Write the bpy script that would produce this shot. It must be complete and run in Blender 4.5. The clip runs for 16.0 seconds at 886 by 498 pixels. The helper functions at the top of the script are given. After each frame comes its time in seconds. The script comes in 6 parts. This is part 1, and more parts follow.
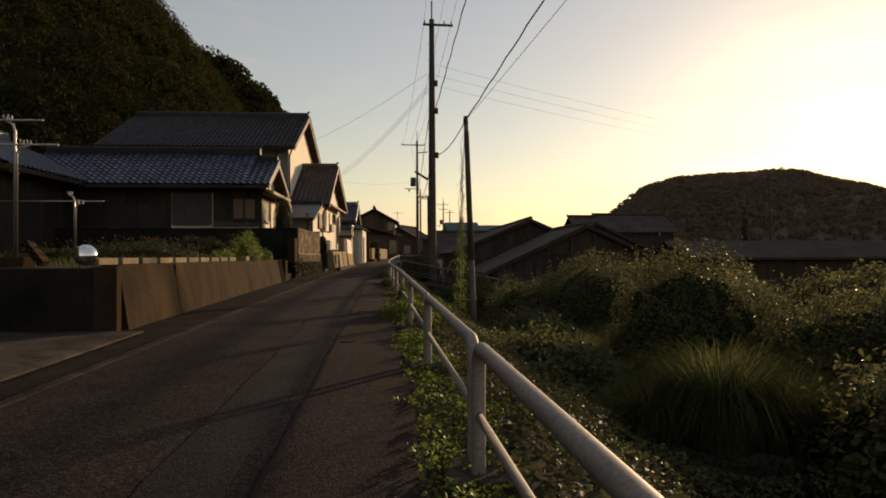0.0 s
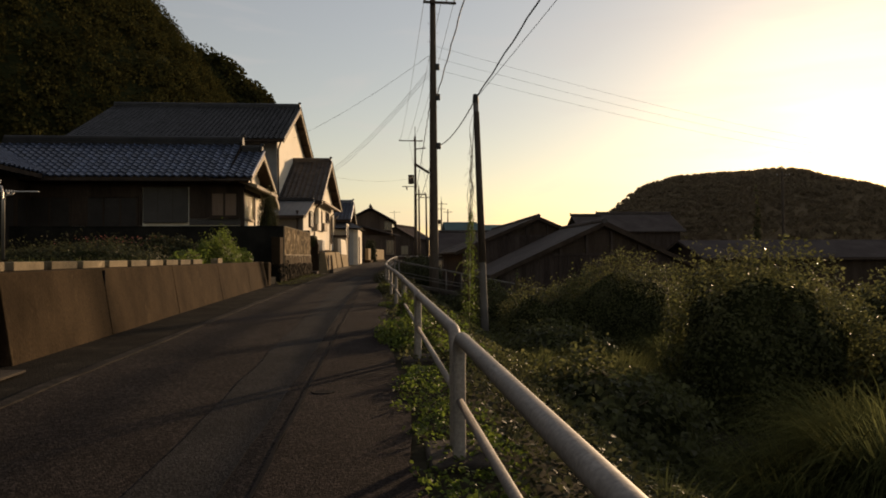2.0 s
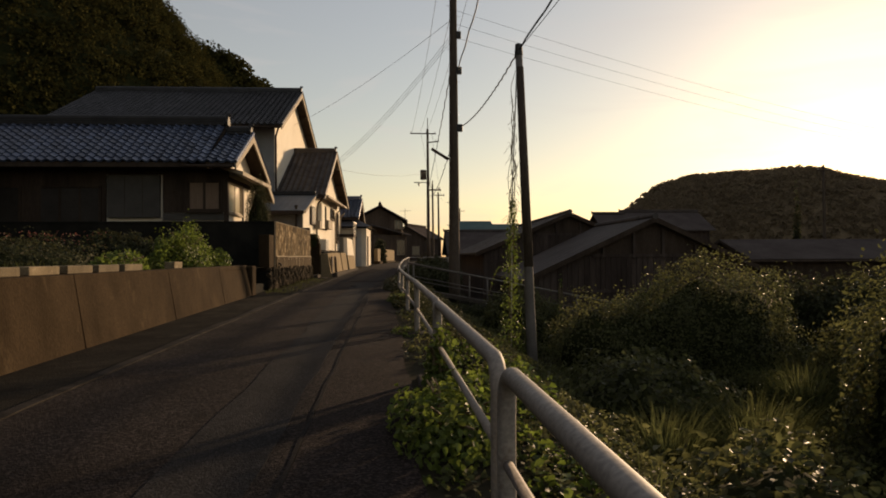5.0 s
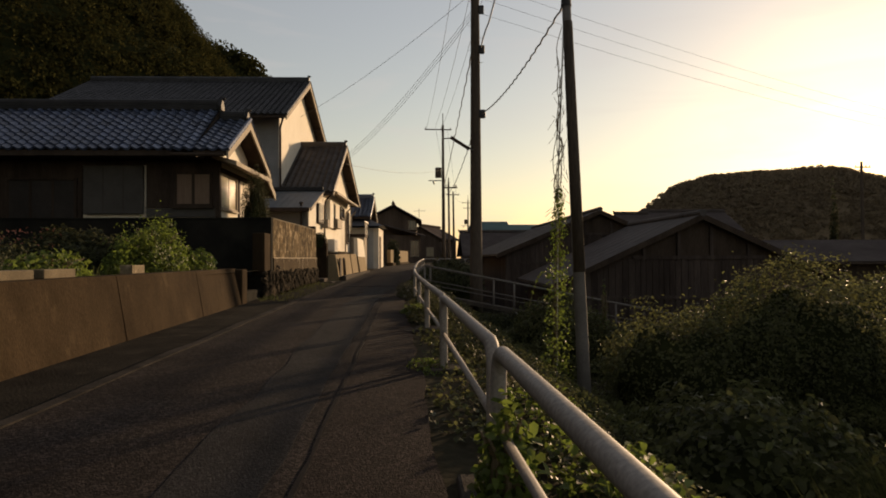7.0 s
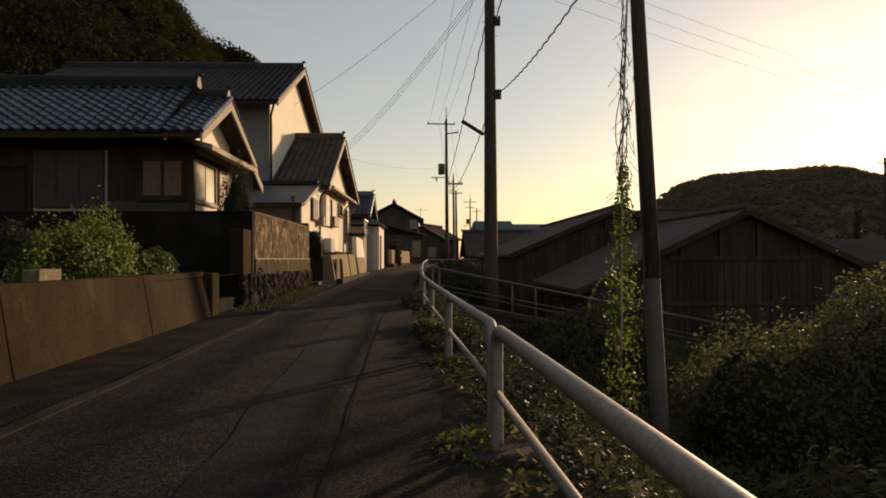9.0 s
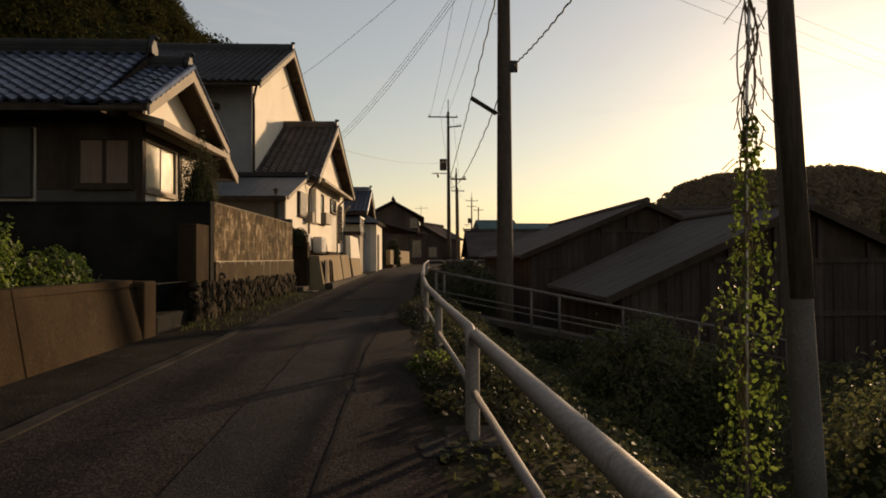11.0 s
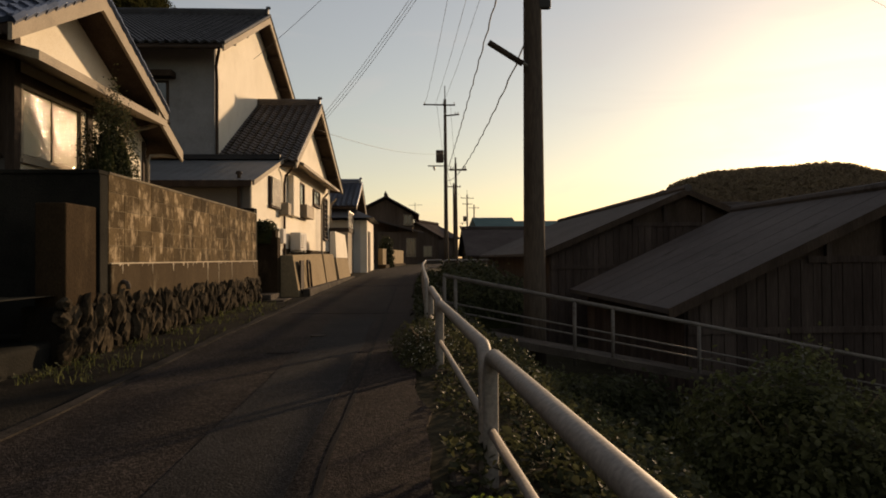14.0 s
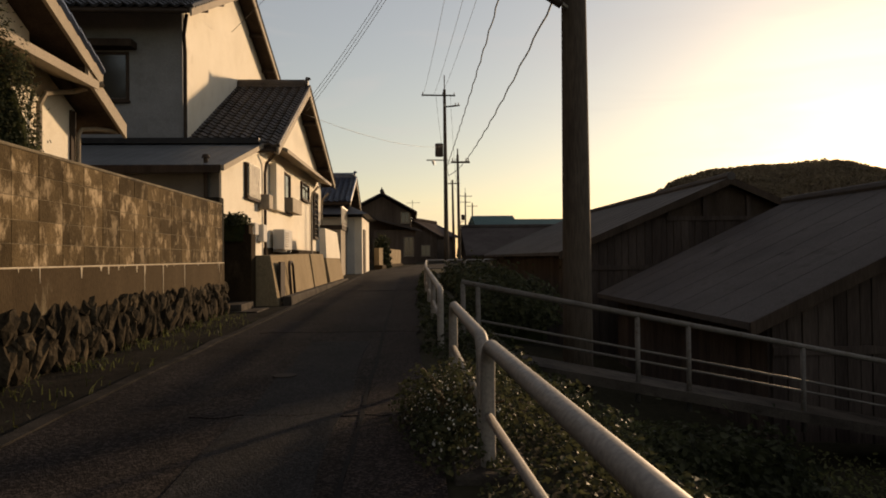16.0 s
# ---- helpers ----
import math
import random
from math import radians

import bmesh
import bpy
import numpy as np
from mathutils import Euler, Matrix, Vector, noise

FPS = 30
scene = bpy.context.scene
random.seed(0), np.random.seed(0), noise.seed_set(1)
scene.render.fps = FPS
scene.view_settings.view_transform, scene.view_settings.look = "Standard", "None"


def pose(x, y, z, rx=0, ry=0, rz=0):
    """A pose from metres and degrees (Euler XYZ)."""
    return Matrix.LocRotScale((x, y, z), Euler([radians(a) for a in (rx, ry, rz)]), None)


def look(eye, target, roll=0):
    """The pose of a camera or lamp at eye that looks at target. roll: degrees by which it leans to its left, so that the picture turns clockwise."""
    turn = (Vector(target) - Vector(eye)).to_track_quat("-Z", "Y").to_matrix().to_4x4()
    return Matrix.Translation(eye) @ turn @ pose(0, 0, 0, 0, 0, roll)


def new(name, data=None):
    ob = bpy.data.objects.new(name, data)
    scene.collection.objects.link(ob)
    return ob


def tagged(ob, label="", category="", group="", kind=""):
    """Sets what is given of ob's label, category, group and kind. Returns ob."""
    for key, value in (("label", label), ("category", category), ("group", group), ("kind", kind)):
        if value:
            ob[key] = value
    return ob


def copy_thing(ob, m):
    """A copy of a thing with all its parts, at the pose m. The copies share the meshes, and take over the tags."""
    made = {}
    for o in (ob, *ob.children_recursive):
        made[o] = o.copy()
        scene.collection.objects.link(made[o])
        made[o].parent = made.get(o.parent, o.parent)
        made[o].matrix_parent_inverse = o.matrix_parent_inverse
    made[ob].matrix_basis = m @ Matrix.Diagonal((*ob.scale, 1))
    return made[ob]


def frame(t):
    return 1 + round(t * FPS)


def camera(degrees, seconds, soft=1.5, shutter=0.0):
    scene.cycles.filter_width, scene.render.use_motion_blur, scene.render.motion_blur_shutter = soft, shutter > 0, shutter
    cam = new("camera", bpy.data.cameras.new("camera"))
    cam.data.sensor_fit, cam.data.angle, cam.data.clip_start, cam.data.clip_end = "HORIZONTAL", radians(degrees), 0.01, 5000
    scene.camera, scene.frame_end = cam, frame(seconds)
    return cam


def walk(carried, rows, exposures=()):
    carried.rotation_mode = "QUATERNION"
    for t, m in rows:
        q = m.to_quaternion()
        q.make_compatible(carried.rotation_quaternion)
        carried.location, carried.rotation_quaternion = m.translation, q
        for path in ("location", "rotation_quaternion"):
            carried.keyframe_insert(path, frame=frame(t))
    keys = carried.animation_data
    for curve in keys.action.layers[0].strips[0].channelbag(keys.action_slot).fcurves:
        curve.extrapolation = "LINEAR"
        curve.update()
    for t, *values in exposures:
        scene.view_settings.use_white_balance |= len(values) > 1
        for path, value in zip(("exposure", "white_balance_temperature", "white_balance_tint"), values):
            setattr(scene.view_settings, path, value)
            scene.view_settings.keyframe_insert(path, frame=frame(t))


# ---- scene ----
cam = camera(68.1, 16.0, 1.8)
METRES, EYE, TILT, LEAN, TURN = 22.0, 1.13, -2.6, -1.2, -3.5
ROWS = [
    (0.0, 0.0, 0.0, 0.0, 0.08, 3.23, 1.38),
    (0.5, -0.0044, 0.0354, 0.0033, -0.06, 3.14, 1.42),
    (1.0, -0.0052, 0.0661, 0.0041, 0.01, 3.24, 1.45),
    (1.5, -0.0076, 0.0996, 0.0077, 0.08, 3.17, 1.48),
    (2.0, -0.0113, 0.1291, 0.0072, -0.19, 3.26, 1.5),
    (2.5, -0.0175, 0.1637, 0.0105, 0.03, 3.19, 1.45),
    (3.0, -0.0208, 0.1925, 0.0103, 0.02, 3.31, 1.47),
    (5.5, -0.0334, 0.3501, 0.0201, 0.98, 3.32, 1.43),
    (6.0, -0.0355, 0.3779, 0.0209, 1.34, 3.42, 1.39),
    (6.5, -0.0387, 0.4112, 0.0237, 1.57, 3.39, 1.41),
    (7.0, -0.043, 0.4391, 0.025, 1.79, 3.45, 1.35),
    (7.5, -0.0489, 0.4719, 0.0279, 1.9, 3.45, 1.31),
    (8.0, -0.0537, 0.4968, 0.0282, 2.06, 3.52, 1.29),
    (8.5, -0.0569, 0.529, 0.0301, 1.73, 3.5, 1.39),
    (9.0, -0.0596, 0.5585, 0.0313, 1.79, 3.49, 1.36),
    (11.5, -0.072, 0.717, 0.0416, 1.81, 3.47, 1.26),
    (12.0, -0.0765, 0.7434, 0.0425, 1.91, 3.48, 1.12),
    (12.5, -0.0778, 0.7769, 0.0446, 1.63, 3.47, 1.35),
    (13.0, -0.0808, 0.8057, 0.0461, 1.49, 3.45, 1.4),
    (13.5, -0.0829, 0.838, 0.0476, 1.11, 3.43, 1.6),
    (14.0, -0.0876, 0.8678, 0.0484, 1.19, 3.41, 1.52),
    (14.5, -0.0924, 0.9006, 0.0502, 0.8, 3.41, 1.65),
    (15.0, -0.0971, 0.9299, 0.0517, 1.1, 3.38, 1.55),
    (15.5, -0.0982, 0.961, 0.0533, 0.86, 3.44, 1.78),
    (16.0, -0.1019, 0.9916, 0.055, 0.87, 3.36, 1.75),
]
walk(cam, [(t, pose(0, 0, EYE, TILT, LEAN, TURN) @ pose(METRES * x, METRES * y, METRES * z, 90 + pitch, roll, yaw)) for t, x, y, z, yaw, pitch, roll in ROWS],
     [(0.0, 0.16, 6950, 18), (16.0, 0.16, 6950, 18)])

# ---- world and sun ----
SUN_AZ, SUN_EL = 37.0, 10.4
world = bpy.data.worlds.new("world")
scene.world = world
world.use_nodes = True
wn = world.node_tree
sky = wn.nodes.new("ShaderNodeTexSky")
sky.sky_type = "NISHITA"
sky.sun_disc = False
sky.sun_elevation = radians(SUN_EL)
sky.sun_rotation = radians(SUN_AZ)
sky.air_density, sky.dust_density, sky.ozone_density = 1.3, 0.5, 1.0
soft_sky = wn.nodes.new("ShaderNodeHueSaturation")
soft_sky.inputs["Saturation"].default_value = 0.94
wn.links.new(sky.outputs[0], soft_sky.inputs["Color"])
sky_co = wn.nodes.new("ShaderNodeTexCoord")
sky_map = wn.nodes.new("ShaderNodeMapping")
sky_map.inputs["Scale"].default_value = (1.6, 1.6, 9.0)
sky_map.inputs["Rotation"].default_value = (0.12, 0.1, 0.0)
cirrus = wn.nodes.new("ShaderNodeTexNoise")
cirrus.inputs["Scale"].default_value, cirrus.inputs["Detail"].default_value, cirrus.inputs["Distortion"].default_value = 2.2, 7, 0.6
cirrus_amount = wn.nodes.new("ShaderNodeMapRange")
cirrus_amount.inputs["From Min"].default_value, cirrus_amount.inputs["From Max"].default_value = 0.52, 0.8
cirrus_amount.inputs["To Max"].default_value = 0.35
cirrus_mix = wn.nodes.new("ShaderNodeMixRGB")
cirrus_mix.inputs[2].default_value = (5.2, 4.9, 4.6, 1)
wn.links.new(sky_co.outputs["Generated"], sky_map.inputs[0])
wn.links.new(sky_map.outputs[0], cirrus.inputs["Vector"])
wn.links.new(cirrus.outputs["Fac"], cirrus_amount.inputs["Value"])
wn.links.new(cirrus_amount.outputs[0], cirrus_mix.inputs[0])
haze = wn.nodes.new("ShaderNodeMixRGB")
haze.inputs[0].default_value = 0.25
haze.inputs[2].default_value = (4.75, 4.35, 4.1, 1)
wn.links.new(soft_sky.outputs[0], haze.inputs[1])
wn.links.new(haze.outputs[0], cirrus_mix.inputs[1])
wn.links.new(cirrus_mix.outputs[0], wn.nodes["Background"].inputs[0])
wn.nodes["Background"].inputs[1].default_value = 0.114
sun_lamp = bpy.data.lights.new("sun", "SUN")
sun_lamp.energy, sun_lamp.angle, sun_lamp.color = 4.5, radians(2.4), (1.0, 0.73, 0.43)
sun = new("sun", sun_lamp)
sa, se = radians(SUN_AZ), radians(SUN_EL)
SUN_WAY = Vector((math.sin(sa) * math.cos(se), math.cos(sa) * math.cos(se), math.sin(se)))
sun.matrix_world = look((0, 0, 30), Vector((0, 0, 30)) - SUN_WAY)


# ---- materials ----
def mat(name, c1, c2, scale=3.0, rough=0.85, bump=0.25, fine=60.0, metal=0.0, spots=None, per_object=0.0,
        per_island=0.0, stretch=(1, 1, 1), translucent=0.0, spec=0.4, chips=None):
    m = bpy.data.materials.new(name)
    m.use_nodes = True
    t = m.node_tree
    n, l = t.nodes, t.links
    b = n["Principled BSDF"]
    b.inputs["Roughness"].default_value = rough
    b.inputs["Metallic"].default_value = metal
    b.inputs["Specular IOR Level"].default_value = spec
    co = n.new("ShaderNodeNewGeometry")
    mp = n.new("ShaderNodeMapping")
    mp.inputs["Scale"].default_value = stretch
    l.new(co.outputs["Position"], mp.inputs[0])
    big = n.new("ShaderNodeTexNoise")
    big.inputs["Scale"].default_value, big.inputs["Detail"].default_value = scale, 6
    big.inputs["Roughness"].default_value = 0.65
    l.new(mp.outputs[0], big.inputs["Vector"])
    small = n.new("ShaderNodeTexNoise")
    small.inputs["Scale"].default_value, small.inputs["Detail"].default_value = fine, 3
    l.new(mp.outputs[0], small.inputs["Vector"])
    ramp = n.new("ShaderNodeMapRange")
    ramp.inputs["From Min"].default_value, ramp.inputs["From Max"].default_value = 0.32, 0.68
    l.new(big.outputs["Fac"], ramp.inputs["Value"])
    mix = n.new("ShaderNodeMixRGB")
    mix.inputs[1].default_value, mix.inputs[2].default_value = (*c1, 1), (*c2, 1)
    l.new(ramp.outputs[0], mix.inputs[0])
    col = mix.outputs[0]
    grain = n.new("ShaderNodeMixRGB")
    grain.blend_type = "OVERLAY"
    grain.inputs[0].default_value = 0.55
    l.new(col, grain.inputs[1])
    l.new(small.outputs["Fac"], grain.inputs[2])
    col = grain.outputs[0]
    if spots:
        sc, lo, hi, c3 = spots
        sp = n.new("ShaderNodeTexNoise")
        sp.inputs["Scale"].default_value, sp.inputs["Detail"].default_value, sp.inputs["Roughness"].default_value = sc, 9, 0.72
        l.new(mp.outputs[0], sp.inputs["Vector"])
        mr = n.new("ShaderNodeMapRange")
        mr.inputs["From Min"].default_value, mr.inputs["From Max"].default_value = lo, hi
        l.new(sp.outputs["Fac"], mr.inputs["Value"])
        mx = n.new("ShaderNodeMixRGB")
        mx.inputs[2].default_value = (*c3, 1)
        l.new(mr.outputs[0], mx.inputs[0])
        l.new(col, mx.inputs[1])
        col = mx.outputs[0]
    if chips:
        size, strength = chips
        vo = n.new("ShaderNodeTexVoronoi")
        vo.inputs["Scale"].default_value = size
        l.new(co.outputs["Position"], vo.inputs["Vector"])
        bw = n.new("ShaderNodeSeparateColor")
        l.new(vo.outputs["Color"], bw.inputs[0])
        cr = n.new("ShaderNodeMapRange")
        cr.inputs["From Min"].default_value, cr.inputs["From Max"].default_value = 0.45, 1.0
        cr.inputs["To Min"].default_value, cr.inputs["To Max"].default_value = 1 - 0.35 * strength, 1 + 1.5 * strength
        l.new(bw.outputs[0], cr.inputs["Value"])
        ch = n.new("ShaderNodeHueSaturation")
        l.new(cr.outputs[0], ch.inputs["Value"])
        l.new(col, ch.inputs["Color"])
        col = ch.outputs[0]
    for amount, node, out in ((per_object, "ShaderNodeObjectInfo", "Random"), (per_island, "ShaderNodeNewGeometry", "Random Per Island")):
        if amount:
            rnd = n.new(node)
            mr = n.new("ShaderNodeMapRange")
            mr.inputs["To Min"].default_value, mr.inputs["To Max"].default_value = 1 - amount, 1 + amount
            l.new(rnd.outputs[out], mr.inputs["Value"])
            hs = n.new("ShaderNodeHueSaturation")
            l.new(mr.outputs[0], hs.inputs["Value"])
            l.new(col, hs.inputs["Color"])
            col = hs.outputs[0]
    l.new(col, b.inputs["Base Color"])
    if bump:
        bp = n.new("ShaderNodeBump")
        bp.inputs["Strength"].default_value, bp.inputs["Distance"].default_value = bump, 0.01
        l.new(small.outputs["Fac"], bp.inputs["Height"])
        l.new(bp.outputs[0], b.inputs["Normal"])
    if translucent:
        tr = n.new("ShaderNodeBsdfTranslucent")
        l.new(col, tr.inputs["Color"])
        ms = n.new("ShaderNodeMixShader")
        ms.inputs[0].default_value = translucent
        l.new(b.outputs[0], ms.inputs[1])
        l.new(tr.outputs[0], ms.inputs[2])
        l.new(ms.outputs[0], n["Material Output"].inputs["Surface"])
    return m


def glass_mat(name, tint, rough=0.05):
    m = bpy.data.materials.new(name)
    m.use_nodes = True
    n, l = m.node_tree.nodes, m.node_tree.links
    b = n["Principled BSDF"]
    b.inputs["Base Color"].default_value = (*tint, 1)
    b.inputs["Roughness"].default_value = rough
    b.inputs["Specular IOR Level"].default_value = 0.7 if rough < 0.07 else 1.0
    ns = n.new("ShaderNodeTexNoise")
    ns.inputs["Scale"].default_value = 30 if rough < 0.07 else 60
    co = n.new("ShaderNodeNewGeometry")
    l.new(co.outputs["Position"], ns.inputs["Vector"])
    bp = n.new("ShaderNodeBump")
    bp.inputs["Strength"].default_value = 0.08 if rough < 0.07 else 0.9
    bp.inputs["Distance"].default_value = 0.004 if rough < 0.07 else 0.012
    l.new(ns.outputs["Fac"], bp.inputs["Height"])
    l.new(bp.outputs[0], b.inputs["Normal"])
    return m


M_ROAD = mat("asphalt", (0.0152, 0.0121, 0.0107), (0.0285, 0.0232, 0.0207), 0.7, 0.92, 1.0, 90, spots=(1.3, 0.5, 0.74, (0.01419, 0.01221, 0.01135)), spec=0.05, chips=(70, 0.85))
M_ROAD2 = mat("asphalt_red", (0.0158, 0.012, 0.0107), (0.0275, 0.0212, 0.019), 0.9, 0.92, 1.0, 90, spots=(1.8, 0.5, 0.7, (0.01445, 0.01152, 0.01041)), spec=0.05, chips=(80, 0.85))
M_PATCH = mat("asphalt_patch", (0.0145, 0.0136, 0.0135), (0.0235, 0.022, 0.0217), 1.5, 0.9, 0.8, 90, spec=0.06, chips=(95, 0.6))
M_TAR = mat("tar", (0.013, 0.012, 0.012), (0.021, 0.019, 0.018), 5, 0.9, 0.4, 80, spec=0.03)
M_GUTTER = mat("gutter_concrete", (0.0405, 0.0333, 0.027), (0.081, 0.0684, 0.0558), 1.2, 0.9, 0.6, 70, spots=(2.2, 0.47, 0.62, (0.027, 0.0225, 0.0189)), spec=0.06)
M_KERB = mat("worn_gutter", (0.022, 0.019, 0.0165), (0.05, 0.043, 0.036), 1.4, 0.92, 0.6, 70, spots=(2.6, 0.45, 0.6, (0.017, 0.0148, 0.013)), spec=0.05)
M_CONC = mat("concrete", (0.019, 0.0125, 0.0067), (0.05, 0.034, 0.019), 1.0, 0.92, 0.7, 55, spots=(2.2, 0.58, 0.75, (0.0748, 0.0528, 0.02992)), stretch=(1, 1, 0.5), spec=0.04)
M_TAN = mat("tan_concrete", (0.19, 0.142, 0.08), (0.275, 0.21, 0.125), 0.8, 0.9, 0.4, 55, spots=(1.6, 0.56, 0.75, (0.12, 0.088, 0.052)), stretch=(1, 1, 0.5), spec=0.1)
M_CONC_L = mat("concrete_light", (0.2, 0.165, 0.12), (0.31, 0.26, 0.195), 1.2, 0.9, 0.4, 60, spots=(2.5, 0.55, 0.75, (0.12, 0.1, 0.075)), stretch=(1, 1, 0.4))
M_BLOCK = mat("cinder_block", (0.045, 0.031, 0.0155), (0.11, 0.079, 0.042), 2.6, 0.95, 0.9, 45, spots=(4.5, 0.51, 0.62, (0.29, 0.225, 0.145)), per_object=0.35, stretch=(1, 1.2, 0.75), spec=0.06)
M_MORTAR = mat("mortar", (0.04, 0.031, 0.019), (0.2, 0.16, 0.1), 2.0, 0.95, 0.5, 60)
M_RENDER = mat("wall_band", (0.042, 0.029, 0.0155), (0.068, 0.048, 0.027), 1.0, 0.92, 0.5, 50, spots=(1.5, 0.62, 0.74, (0.2, 0.165, 0.11)), stretch=(1.5, 1.5, 0.5), spec=0.06)
M_STONE = mat("field_stone", (0.013, 0.0105, 0.0075), (0.06, 0.046, 0.029), 7, 0.95, 1.0, 30, per_object=0.5, spots=(5, 0.62, 0.7, (0.15, 0.115, 0.075)), spec=0.05)
# Near-black, also used to paint shade on walls turned from the sun.
M_DARKWALL = mat("near_black_block", (0.01, 0.0098, 0.0082), (0.024, 0.0225, 0.0185), 1.5, 0.95, 0.7, 50, spec=0.05)
M_SOIL = mat("soil", (0.035, 0.03, 0.02), (0.07, 0.06, 0.038), 1.2, 1.0, 1.0, 30, spec=0.08)
M_TERRAIN = mat("terrain", (0.022, 0.02, 0.012), (0.042, 0.037, 0.024), 0.4, 1.0, 1.0, 12, spec=0.03)
M_TILE = mat("blue_grey_tile", (0.028, 0.039, 0.068), (0.06, 0.078, 0.122), 2.5, 0.3, 0.15, 70, per_object=0.4, per_island=0.35, spec=0.6)
M_TILE_B = mat("dark_tile", (0.02, 0.021, 0.024), (0.043, 0.044, 0.048), 1.6, 0.55, 0.2, 70, per_island=0.4, spec=0.3)
M_TILE_R = mat("brown_tile", (0.034, 0.028, 0.025), (0.07, 0.058, 0.05), 1.6, 0.55, 0.2, 70, per_island=0.4, spec=0.3)
M_RIDGE = mat("ridge_tile", (0.016, 0.016, 0.017), (0.035, 0.034, 0.034), 2, 0.6, 0.2, 70, spec=0.2)
M_LIME = mat("lime_crust", (0.36, 0.3, 0.215), (0.5, 0.43, 0.32), 6, 0.9, 0.4, 60)
M_COPING = mat("mossy_edging", (0.085, 0.064, 0.034), (0.17, 0.132, 0.078), 2.5, 0.92, 0.5, 60, spots=(4, 0.58, 0.7, (0.3, 0.24, 0.16)), per_object=0.3)
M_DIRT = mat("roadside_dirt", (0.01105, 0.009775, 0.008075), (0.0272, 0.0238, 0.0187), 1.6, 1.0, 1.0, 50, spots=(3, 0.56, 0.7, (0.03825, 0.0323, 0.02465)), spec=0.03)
M_SHEET = mat("pale_sheet", (0.085, 0.092, 0.095), (0.125, 0.132, 0.135), 1.2, 0.6, 0.2, 60, spots=(2.0, 0.58, 0.72, (0.07, 0.07, 0.068)))
M_PLASTER = mat("cream_plaster", (0.64, 0.58, 0.47), (0.73, 0.67, 0.56), 0.8, 0.9, 0.2, 90, spots=(1.3, 0.56, 0.8, (0.52, 0.46, 0.36)))
M_WHITE = mat("grey_white_wall", (0.42, 0.4, 0.37), (0.52, 0.5, 0.46), 0.9, 0.85, 0.2, 80)
M_DWOOD = mat("dark_wood", (0.03, 0.022, 0.017), (0.062, 0.045, 0.034), 3, 0.75, 0.5, 40, stretch=(1, 1, 0.15), spec=0.08)
M_TRIM = mat("weathered_fascia", (0.22, 0.18, 0.13), (0.31, 0.255, 0.185), 2, 0.8, 0.3, 50)
M_PLANK = mat("old_plank", (0.032, 0.024, 0.021), (0.072, 0.056, 0.048), 3, 0.9, 0.6, 40, stretch=(1, 1, 0.1), per_object=0.15, per_island=0.2, spec=0.08)
# White plaster turned from the sun, its shade painted in as cool grey.
M_GREYWALL = mat("shade_grey_plaster", (0.185, 0.19, 0.195), (0.245, 0.25, 0.255), 0.9, 0.9, 0.2, 80, spots=(1.4, 0.56, 0.75, (0.15, 0.15, 0.15)), spec=0.1)
M_BOARD = mat("brown_boarding", (0.065, 0.047, 0.036), (0.115, 0.087, 0.067), 3, 0.9, 0.6, 40, stretch=(1, 1, 0.1), per_island=0.2, spec=0.08)
M_SLATE = mat("shed_roofing", (0.058, 0.052, 0.05), (0.088, 0.08, 0.077), 0.6, 0.85, 0.5, 40, spots=(1.2, 0.55, 0.7, (0.042, 0.037, 0.035)), spec=0.05)
M_OLDROOF = mat("dull_old_roofing", (0.055, 0.046, 0.043), (0.085, 0.073, 0.068), 0.6, 1.0, 0.4, 40, spec=0.0)
M_TEAL = mat("teal_roofing", (0.045, 0.085, 0.082), (0.065, 0.115, 0.11), 0.5, 0.75, 0.2, 20, spec=0.1)
M_PAINT = mat("white_pipe_paint", (0.2, 0.178, 0.155), (0.25, 0.225, 0.2), 3, 0.6, 0.08, 60, spots=(6, 0.6, 0.72, (0.12, 0.085, 0.06)), spec=0.2)
M_PAINT_G = mat("grey_pipe_paint", (0.1, 0.09, 0.08), (0.15, 0.135, 0.12), 5, 0.65, 0.15, 60, spots=(8, 0.55, 0.7, (0.07, 0.05, 0.035)), spec=0.2)
M_POLE = mat("weathered_pole", (0.05, 0.038, 0.029), (0.09, 0.072, 0.056), 2.5, 0.9, 0.4, 40, stretch=(1, 1, 0.12), spec=0.15)
M_POLE_C = mat("concrete_pole", (0.098, 0.0875, 0.077), (0.14, 0.126, 0.112), 2, 0.85, 0.3, 60)
M_STEEL = mat("galvanised_steel", (0.32, 0.31, 0.29), (0.45, 0.43, 0.4), 6, 0.4, 0.1, 60, metal=0.85)
M_BLACK = mat("black_rubber", (0.02, 0.02, 0.02), (0.035, 0.033, 0.03), 5, 0.6, 0.1, 60)
M_CHROME = mat("polished_metal", (0.75, 0.76, 0.78), (0.85, 0.86, 0.88), 2, 0.08, 0.02, 20, metal=1.0)
M_GLASS = glass_mat("window_glass", (0.03, 0.03, 0.03), 0.06)
M_FROST = glass_mat("patterned_glass", (0.42, 0.37, 0.25), 0.08)
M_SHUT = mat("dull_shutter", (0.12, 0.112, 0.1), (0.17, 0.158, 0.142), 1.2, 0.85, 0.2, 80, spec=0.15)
# Darker grey, also standing in for shade on the first house's front.
M_SHUT_D = mat("shade_dark_grey", (0.062, 0.058, 0.053), (0.09, 0.084, 0.077), 1.2, 0.9, 0.2, 80, spec=0.05)
